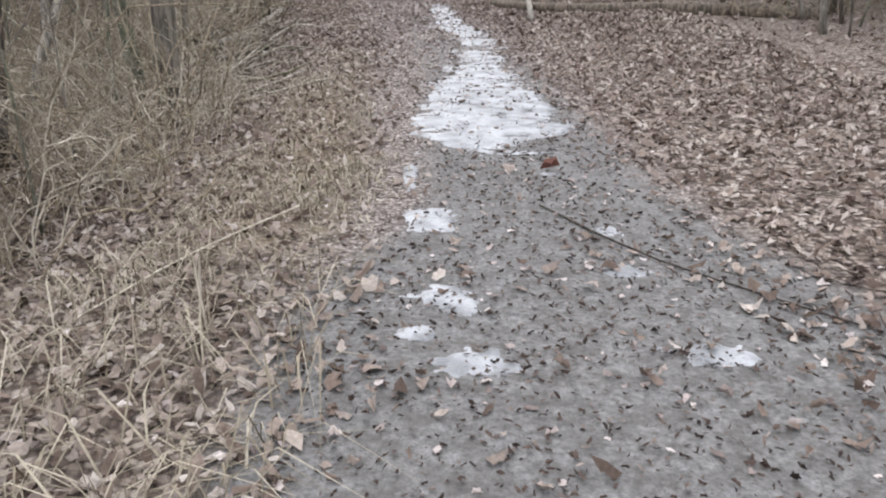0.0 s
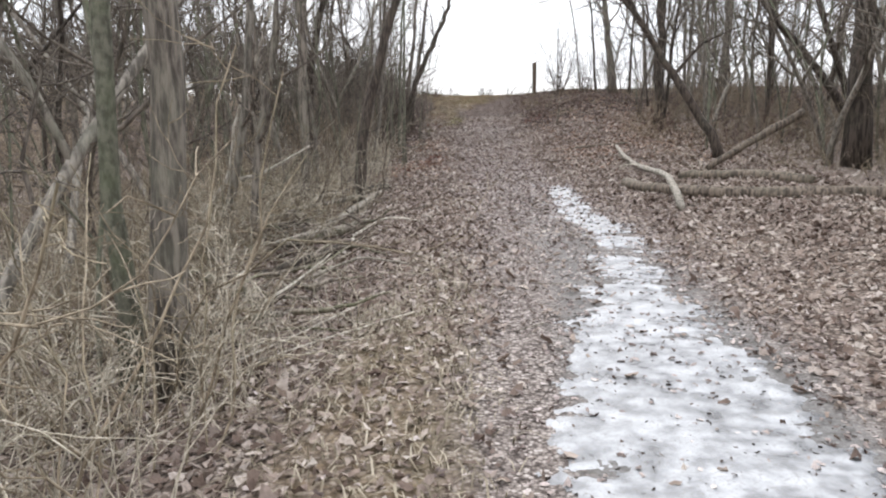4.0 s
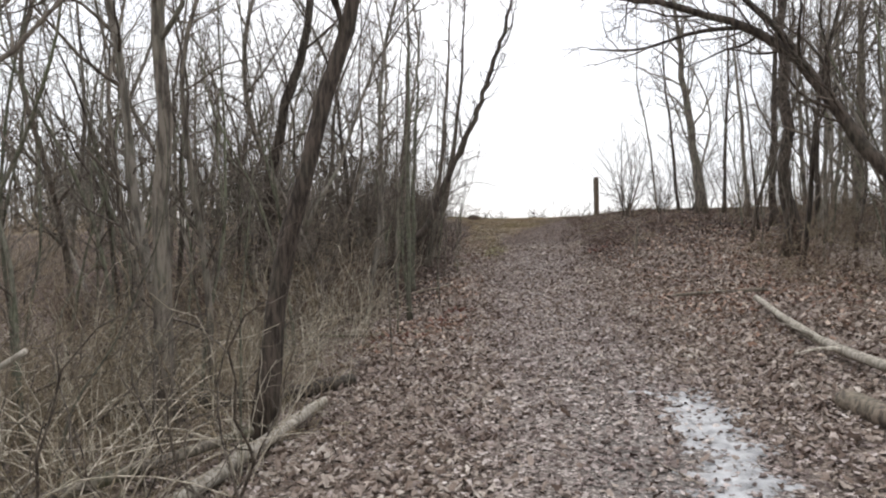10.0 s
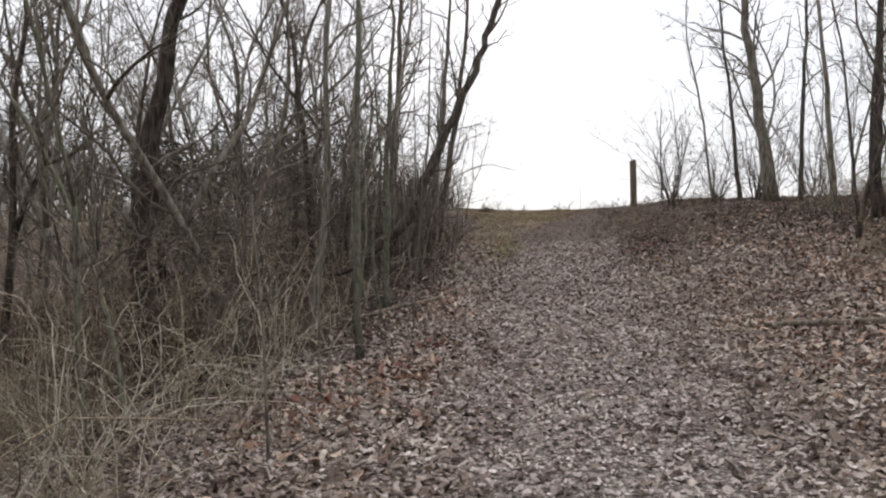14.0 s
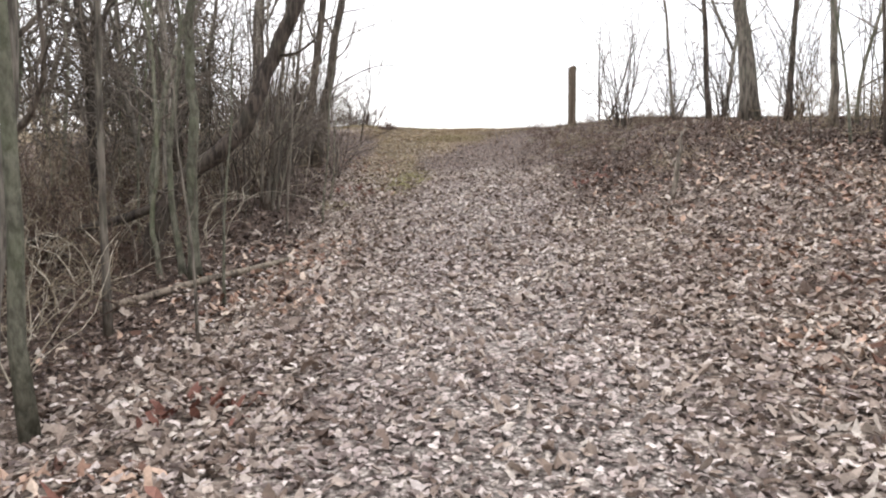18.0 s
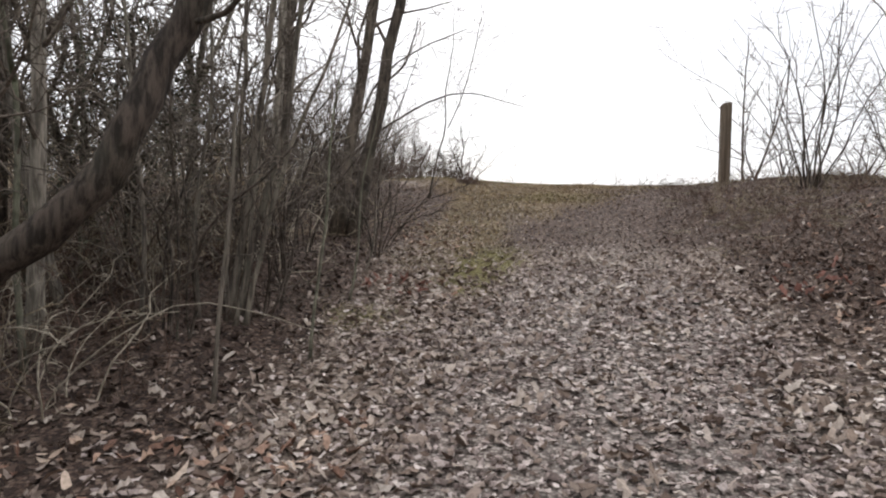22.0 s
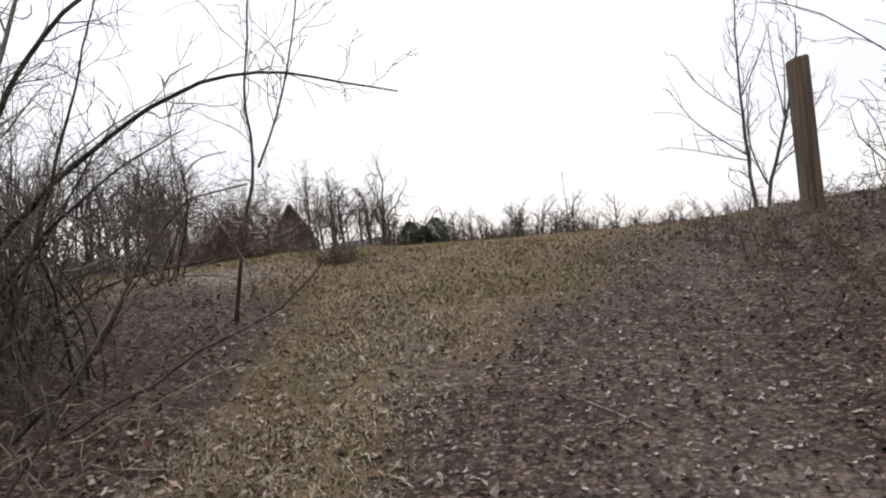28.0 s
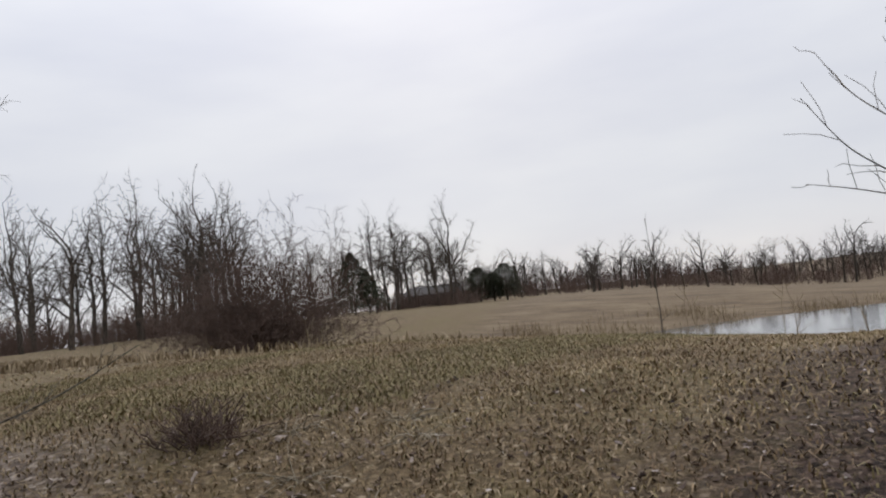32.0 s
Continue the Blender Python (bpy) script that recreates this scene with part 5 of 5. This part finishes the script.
def leaf_field(name, count, seed, region, chance, size, mat, label, lay=.35, narrow=.62, grow=0.0):
    """Curled dry leaves strewn over a region, denser where chance is high."""
    rng = np.random.default_rng(seed)
    x0, x1, y0, y1 = region
    X, Y = rng.uniform(x0, x1, count * 3), rng.uniform(y0, y1, count * 3)
    ok = rng.uniform(0, 1, count * 3) < chance(X, Y)
    X, Y = X[ok][:count], Y[ok][:count]
    n = len(X)
    s = rng.uniform(*size, n) * rng.uniform(.75, 1.2, n) * (1 - .42 * ramp(Y, 30, 34)) * (1 + grow * ramp(Y, 10, 17))
    w = narrow * rng.uniform(.7, 1.25, n)
    curl, tipc = rng.uniform(-.1, .45, n), rng.uniform(-.2, .45, n)
    lob = rng.uniform(.45, 1.0, n)
    zero = np.zeros(n)
    loc = np.stack([
        np.stack([-.5 * np.ones(n), zero, tipc * .3], -1), np.stack([.5 * np.ones(n), zero, tipc], -1), np.stack([zero, zero, zero], -1),
        np.stack([-.25 * np.ones(n), .42 * w, curl * .9], -1), np.stack([.02 * np.ones(n), .42 * w * lob, curl * .8], -1), np.stack([.26 * np.ones(n), .36 * w, curl], -1),
        np.stack([-.22 * np.ones(n), -.42 * w, curl], -1), np.stack([.05 * np.ones(n), -.42 * w * lob, curl * .7], -1), np.stack([.24 * np.ones(n), -.38 * w, curl * 1.1], -1)], 1)
    loc[:, 3:, :2] += rng.normal(0, .055, (n, 6, 2))
    loc *= s[:, None, None]
    yaw, tx, ty = rng.uniform(0, 6.283, n), rng.normal(0, lay, n), rng.normal(0, lay, n)
    flip = np.where(rng.uniform(0, 1, n) < .5, -1, 1)
    loc[..., 2] *= flip[:, None]
    x, y, z = loc[..., 0], loc[..., 1], loc[..., 2]
    z = z + x * tx[:, None] + y * ty[:, None]
    c, sn = np.cos(yaw)[:, None], np.sin(yaw)[:, None]
    wx, wy = X[:, None] + x * c - y * sn, Y[:, None] + x * sn + y * c
    base = land(X, Y) + bumps(X, Y)
    wz = base[:, None] + z - z.min(1, keepdims=True) + rng.uniform(-.002, .014, n)[:, None]
    tri = np.array([[0, 2, 3], [3, 2, 4], [4, 2, 5], [5, 2, 1], [0, 6, 2], [6, 7, 2], [7, 8, 2], [8, 1, 2]])
    geo = Geo()
    geo.add(np.stack([wx, wy, wz], -1), t=(tri[None] + 9 * np.arange(n)[:, None, None]))
    return thing(name, geo, mat, label, "leaves", kind="stuff", smooth=False)


def on_sides(x, y):
    d = np.abs(x - path_x(y))
    return (1 - .55 * np.clip(2 * turf_zone(x, y), 0, 1) * (y < 12)) * np.clip(np.interp(y, [0, 16, 24], [.06, .1, .4]) + ramp(d, .6, 1.4), 0, 1) * (1 - ramp(y, 34, 38) * .9) * (1 - .88 * damp_zone(x, y)) * (1 - .8 * np.clip(moss_zone(x, y), 0, 1)) * np.where(ice_strip(x, y) > .1, .2, 1) * (1 - .35 * ramp(x - path_x(y), .5, 1) * (1 - ramp(x - path_x(y), 1.8, 2.6)) * (1 - ramp(y, 13, 17)))


def on_path(x, y):
    d = np.abs(x - path_x(y))
    return np.interp(y, [0, 5, 10, 15, 20, 29, 32, 36, 38], [.06, .1, .5, .85, 1, 1, .5, .25, .15]) * (1 - .6 * ramp(d, 1.2, 1.8)) * (1 - .8 * damp_zone(x, y)) * (1 - .6 * turf_zone(x, y)) * (1 - .8 * np.clip(moss_zone(x, y), 0, 1)) * np.where(ice_strip(x, y) > .1, .4, 1)


def russet_zone(x, y):
    d = x - path_x(y)
    bank = ramp(y, 17, 20) * (1 - ramp(y, 35, 37)) * np.clip(ramp(d, 1.3, 2.2) * (.35 + .65 * (wave(x, y, 1.3, 21) > .1)), 0, 1)
    edge = ramp(y, 18, 21) * (1 - ramp(y, 33, 35)) * ramp(-d, 1.0, 1.6) * (1 - ramp(-d, 2.4, 3.4)) * (wave(x, y, 1.1, 22) > -.1)
    return np.maximum(bank, edge) * (1 - np.clip(moss_zone(x, y), 0, 1)) * (1 - .7 * damp_zone(x, y))


leaf_field("leaf_litter", 85000, 501, (-5.0, 4.4, .3, 38.0), on_sides, (.04, .085), LEAF, "thick litter of pale curled dry leaves beside the path")
leaf_field("leaf_litter", 15000, 502, (-14, 14, .3, 37), lambda x, y: ramp(np.abs(x - path_x(y)), 3.5, 4.5), (.07, .11), LEAF, "dry brown leaf litter on the woodland floor")
leaf_field("leaf_litter", 52000, 503, (-4.2, 2.2, .8, 38), on_path, (.024, .05), LEAF_TROD, "trodden flattened leaves and scraps on the path", .16, .7, .3)
leaf_field("leaf_litter", 10000, 504, (-6, 4, 16, 37), russet_zone, (.05, .095), LEAF_RUSSET, "russet oak leaves heaped along the path edge")
leaf_field("leaf_litter", 34000, 508, (-8, 5, 20.5, 38.5), lambda x, y: damp_zone(x, y) * (1 - .75 * np.clip(1.3 * turf_zone(x, y), 0, 1)) * (1 - .8 * np.clip(moss_zone(x, y), 0, 1)), (.03, .065), LEAF_DARK, "dark rotted brown leaves on the upper banks")
leaf_field("leaf_litter", 4500, 507, (-13, 8, 36, 47), lambda x, y: .2 + .8 * (wave(x, y, .9, 41) > .15), (.025, .05), GRASS_LEAF, "scattered dry leaves in the short grass", .25)
for k, (x, y, s, n) in enumerate(((-2.72, 22.4, .25, 26), (-2.75, 21.2, .3, 34), (-3.75, 30.2, .3, 26), (-.2, 30.2, .3, 20), (-3.3, 20.0, .4, 30))):
    leaf_field("red_leaf_drift", n, 530 + k, (x - s, x + s, y - s, y + s), lambda x, y: np.ones_like(x), (.06, .10), LEAF_RED, "small drift of red-brown oak leaves", .6)
leaf_field("red_leaf", 1, 506, (.7, .78, 4.8, 4.88), lambda x, y: np.ones_like(x), (.13, .14), LEAF_RED, "single curled red leaf on wet earth")

# ---- grass ----


def grass_field(name, count, seed, region, chance, height, mat, label, lean=.6, width=.004):
    rng = np.random.default_rng(seed)
    x0, x1, y0, y1 = region
    X, Y = rng.uniform(x0, x1, count * 4), rng.uniform(y0, y1, count * 4)
    X, Y = X + .04 * wave(X, Y, 9, seed), Y + .04 * wave(X, Y, 9, seed + 1)
    ok = rng.uniform(0, 1, count * 4) < chance(X, Y)
    X, Y = X[ok][:count], Y[ok][:count]
    n = len(X)
    h = rng.uniform(*height, n)
    a = rng.uniform(0, 6.283, n)
    out = rng.uniform(.1, lean, n) * h
    b = a + np.pi / 2
    wd = width * rng.uniform(.6, 1.4, n)
    Z = land(X, Y) + bumps(X, Y) - .01
    dx, dy, bx, by = np.cos(a), np.sin(a), np.cos(b) * wd, np.sin(b) * wd
    v = np.stack([np.stack([X - bx, Y - by, Z], -1), np.stack([X + bx, Y + by, Z], -1),
                  np.stack([X + dx * out * .35 - bx * .8, Y + dy * out * .35 - by * .8, Z + h * .6], -1), np.stack([X + dx * out * .35 + bx * .8, Y + dy * out * .35 + by * .8, Z + h * .6], -1),
                  np.stack([X + dx * out, Y + dy * out, Z + h * (1 - .4 * out / h)], -1)], 1)
    k = 5 * np.arange(n)[:, None]
    geo = Geo()
    geo.add(v, k + np.array([[0, 1, 3, 2]]), k + np.array([[2, 3, 4]]))
    return thing(name, geo, mat, label, "grass", kind="stuff")


grass_field("grass", 150000, 601, (-9, 3.2, 30.5, 44), lambda x, y: turf_zone(x, y) * np.clip(1.0 - ramp(y, 39, 44) * .6, .1, 1) * (.6 + .4 * (wave(x, y, 2.6, 31) > -.2)) * (.4 + .6 * ramp(y, 34, 36.5)) * (1 - .8 * np.clip(moss_zone(x, y), 0, 1)), (.02, .055), FIELD_GRASS, "short withered olive-tan grass on the crest", 2.4, .0042)
grass_field("grass", 60000, 606, (-9, 3.2, 35.5, 46), lambda x, y: turf_zone(x, y) * (wave(x, y, 1.1, 34) > .12), (.025, .07), OLIVE_GRASS, "olive-green patches in the withered grass", 2.0, .0042)
grass_field("grass", 22000, 605, (-16, 12, 40, 54), lambda x, y: turf_zone(x, y), (.02, .06), FIELD_GRASS, "short withered olive-tan grass on the far field", 2.6, .012)
for k in range(46):
    r = np.random.default_rng(900 + k)
    y = r.uniform(30.5, 37.6)
    x = path_x(y) + r.uniform(.9, 3.6) if k % 3 else path_x(y) - r.uniform(1.2, 2.2)
    tuft = Geo()
    for _ in range(34):
        a = r.uniform(0, 6.283)
        tuft.tube(limb_line(r, (r.normal(0, .03), r.normal(0, .03), -.02), (math.cos(a) * 1.1, math.sin(a) * 1.1, 1), r.uniform(.12, .3), 4, .3, -1.3), [.003, .003, .0025, .002, .001], 3, False)
    thing("grass_tuft", tuft, STRAW, "drooping tuft of dry tan grass on the bank", "grass", "dry grass tufts", at=(x, y, ground_at(x, y)))
grass_field("grass", 700, 610, (-1.9, -.5, 1.3, 3.4), lambda x, y: np.ones_like(x), (.12, .3), STRAW, "loose pale straw over the leaves", 3.0, .003)
grass_field("grass", 12000, 602, (-2.2, 0, 2.4, 12), lambda x, y: turf_zone(x, y) * (.3 + .7 * (wave(x, y, 2.4, 32) > -.1)), (.04, .11), STRAW, "flattened pale straw along the path edge", 3.0)
for blades, seed, mat in ((3500, 603, STRAW), (3000, 609, FIELD_GRASS)):
    grass_field("grass", blades, seed, (-4.9, -2.6, 30.8, 36.2), lambda x, y: np.exp(-((x + 3.75 + .2 * wave(x, y, 1.6, 36)) / .5) ** 2) * (wave(x, y, 3, 33) > -.2) * (1 - np.clip(moss_zone(x, y), 0, 1)), (.025, .07), mat, "tufts of pale dry grass on the bank edge", 2.8)
grass_field("grass", 9000, 608, (-4.4, -2.4, 28.5, 33.2), lambda x, y: np.clip(moss_zone(x, y), 0, 1), (.012, .035), OLIVE_GRASS, "mossy olive turf at the path edge", 2.2, .005)
leaf_field("mud_debris", 5500, 509, (-.6, 1.9, .6, 8.5), lambda x, y: mud_zone(x, y) * np.where(ice_strip(x, y) > .05, .3, 1), (.014, .036), LEAF_DARK, "dark scraps of leaf and bark trodden into wet mud", .25, .4)
grass_field("grass", 42000, 607, (-18, 16, 45, 64), lambda x, y: (pond_r(x, y) > 1.0) * (.3 + .7 * (wave(x, y, .8, 35) > 0)), (.1, .3), REED, "long dry tan grass on the pond slope", .8, .018)
grass_field("reeds", 16000, 604, (-16, 34, 46, 82), lambda x, y: ((pond_r(x, y) > 1.02) & (pond_r(x, y) < 1.5)) * np.clip(.12 + 1.3 * wave(x, y, .9, 605), 0, 1), (.25, .8), REED, "brown dry reeds around the pond", .35, .012)

# ---- distance ----
def spreading_tree(seed, height, r0, far=False):
    """A bare field tree: a short bole that parts into spreading limbs under a round crown."""
    r = np.random.default_rng(seed)
    trunk, crown = Geo(), Geo()
    bole = smooth_line(np.stack([np.cumsum(r.normal(0, .06, 6)), np.cumsum(r.normal(0, .06, 6)), np.linspace(-.1, height * .62, 6)], -1), 10)
    rad = r0 * np.linspace(1, .42, 10)
    trunk.tube(bole, rad, 6 if far else 8, False)
    for k in range(9):
        f = .38 + .62 * k / 8
        p = bole[int(f * 9)]
        way = off_axis(r, np.array([0, 0, 1.0]), r.uniform(.55, 1.05) * (1.2 - .6 * f))
        pts = limb_line(r, p, way, height * (.62 - .2 * f) * r.uniform(.8, 1.05), 7, .45, .25)
        rr = np.linspace(r0 * .38, r0 * .09, 8)
        crown.tube(pts, rr, 4, False)
        branch_out(r, crown, pts, rr, .2, 7 if far else 8, height * .24, 0 if far else 1, (.5, 1.2), .1, .5, 4, .022 if far else .014)
    return trunk, crown


far_protos = []
for k, (h, r0) in enumerate(((8, .16), (9, .18), (7, .15), (8.5, .16))):
    ob = holder("tree", "bare field tree with a round spreading crown", "tree", (0, 0, 0), "bare trees round the field")
    geo, sprays = spreading_tree(250 + k, h, r0)
    part("trunk", geo, BARK_DARK, ob)
    part("crown", sprays, BARK_DARK, ob)
    far_protos.append(ob)
rng = np.random.default_rng(77)
spots = [(-2.44 - math.sin(math.radians(a)) * d, 33.9 + math.cos(math.radians(a)) * d) for a, d in
         [(rng.uniform(30, 60), rng.uniform(40, 64)) for _ in range(46)] + [(rng.uniform(13, 27), rng.uniform(66, 90)) for _ in range(18)]]
spread_copies(far_protos, spots, 78, .75, 1.1, 3)
far_low = []
for k in range(6):
    geo, sprays = spreading_tree(280 + k, 6.5, .14, True)
    geo.add(np.vstack(sprays.v), np.vstack(sprays.q))
    far_low.append(geo)
spots = [(-2.44 - math.sin(math.radians(a)) * d, 33.9 + math.cos(math.radians(a)) * d) for a, d in [(rng.uniform(-46, 14), rng.uniform(72, 118)) for _ in range(150)]]
joined("far_treeline", far_low, spots, 79, BARK_DARK, "low bare treeline beyond the pond", .55, .95, 3)


def conifer(seed, height, label, wide=.42, domed=False, n=9000, blade=.06):
    r = np.random.default_rng(seed)
    ob = holder("conifer", label, "tree", (0, 0, 0), "dark conifers")
    tr = Geo()
    tr.tube([(0, 0, -.1), (0, 0, height * .5), (0, 0, height * .97)], [.1, .06, .02], 7)
    part("trunk", tr, BARK_DARK, ob)
    f = r.uniform(0, 1, n) ** .8
    rad = ((1 - f ** 2.5) ** .5 if domed else (1 - f) ** .8) * height * wide * r.uniform(.1, 1.0, n) ** .5 * (1 + .15 * np.sin(f * 40))
    a = r.uniform(0, 6.283, n)
    c = np.stack([rad * np.cos(a), rad * np.sin(a), .12 * height + f * height * .9], -1)
    out = np.stack([np.cos(a), np.sin(a), r.uniform(-.3, .5, n)], -1) * (.09 + .1 * (1 - f))[:, None] * height / 4
    sd = np.stack([-np.sin(a), np.cos(a), r.uniform(-.4, .4, n)], -1) * blade * height / 4
    cr = Geo()
    cr.add(np.stack([c - sd, c + sd, c + out], 1), t=3 * np.arange(n)[:, None] + np.array([[0, 1, 2]]))
    part("crown", cr, NEEDLE, ob, smooth=False)
    return ob


for k, (x, y, h) in enumerate(((-6.6, 30.1, 2.5), (-7.8, 25.0, 2.8))):
    ob = conifer(690 + k, h, "dark shaggy evergreen shrub inside the thicket", .42, True, 3800, .03)
    ob.location = (x, y, ground_at(x, y) - .05)
for k, (a, d, h) in enumerate(((21.7, 60, 5.0), (20.6, 63, 3.6), (12.0, 68, 3.2), (10.9, 69, 2.7), (9.9, 68, 3.4))):
    x, y = -2.44 - math.sin(math.radians(a)) * d, 33.9 + math.cos(math.radians(a)) * d
    ob = conifer(700 + k, h, "dark green conifer beyond the field", .5 if k < 2 else .4, k > 1)
    ob.location = (x, y, ground_at(x, y) - .05)
bush = shrub(720, 300, 4.6, 1.5, BUSH_TWIG, "dense rounded reddish-brown bare bush on the field", "", 9, 1, .65, .010, "bush", .05, finest=.006, curl=.9)
bush.location = (-13, 53, ground_at(-13, 53))
far_geo = []
for k in range(3):
    a, r = Geo(), np.random.default_rng(730 + k)
    for _ in range(20):
        w, s = r.uniform(0, 6.283), r.uniform(0, 1.8)
        line = limb_line(r, (math.cos(w) * s, math.sin(w) * s, -.1), (math.cos(w) * .5, math.sin(w) * .5, 1), r.uniform(1.3, 2.7), 4, .4, .1)
        a.tube(line, [.03, .026, .022, .018, .012], 3, False)
        branch_out(r, a, line, [.03, .026, .022, .018, .012], .25, 4, 1.0, 0, (.4, 1.0), .1, .6, 3, .018)
    far_geo.append(a)
spots = [(-2.44 - math.sin(math.radians(a)) * d, 33.9 + math.cos(math.radians(a)) * d) for a, d in
         [(rng.uniform(30, 62), rng.uniform(46, 64)) for _ in range(85)] + [(rng.uniform(-46, 27), rng.uniform(74, 104)) for _ in range(200)] + [(rng.uniform(12, 19), rng.uniform(62, 70)) for _ in range(22)]]
joined("far_thicket", far_geo, spots, 80, BUSH_TWIG, "reddish-brown bare thicket under the far trees", .45, .85, 3)
spots = [(-2.44 - math.sin(math.radians(a)) * d, 33.9 + math.cos(math.radians(a)) * d) for a, d in [(rng.uniform(-50, 30), rng.uniform(108, 125)) for _ in range(150)] + [(rng.uniform(29, 66), rng.uniform(66, 80)) for _ in range(60)]]
joined("far_thicket", far_geo, spots, 81, BUSH_TWIG, "grey-brown woods beyond the field", 1.3, 1.75, 3)


for k, (a, d, h) in enumerate(((15.2, 66, 10.3), (14.2, 67, 9.6), (18.4, 64, 8.6), (20.0, 66, 8.2), (33.0, 46, 9.6), (30.6, 47, 8.4))):
    x, y = -2.44 - math.sin(math.radians(a)) * d, 33.9 + math.cos(math.radians(a)) * d
    z = ground_at(x, y)
    copy_thing(far_protos[k % 4], pose(x, y, z - .05, 0, 0, 67 * k) @ Matrix.Scale(h / 8.5, 4))

# ---- low house behind the far trees ----
house = holder("house", "low dark house with a shallow roof behind far trees", "house", (-27.5, 124, float(land(-27.5, 124)) - 1.3))
bm = bmesh.new()
bmesh.ops.create_cube(bm, size=1)
bmesh.ops.scale(bm, vec=(6, 6, 2.4), verts=bm.verts)
bmesh.ops.translate(bm, vec=(0, 0, 1.3), verts=bm.verts)
me = bpy.data.meshes.new("wall")
bm.to_mesh(me)
bm.free()
me.materials.append(SIDING)
part("wall", me, SIDING, house)
roof = Geo()
roof.add([(-3.3, -3.5, 2.6), (3.3, -3.5, 2.6), (3.3, 3.5, 2.6), (-3.3, 3.5, 2.6), (-3.3, 0, 3.7), (3.3, 0, 3.7), (-3.3, -3.5, 2.45), (3.3, -3.5, 2.45), (3.3, 3.5, 2.45), (-3.3, 3.5, 2.45)],
         [(0, 1, 5, 4), (2, 3, 4, 5), (7, 6, 9, 8), (6, 7, 1, 0), (8, 9, 3, 2)], [(0, 4, 3), (1, 2, 5), (6, 0, 3), (6, 3, 9), (1, 7, 2), (7, 8, 2)])
part("roof", roof, ROOFING, house, smooth=False)
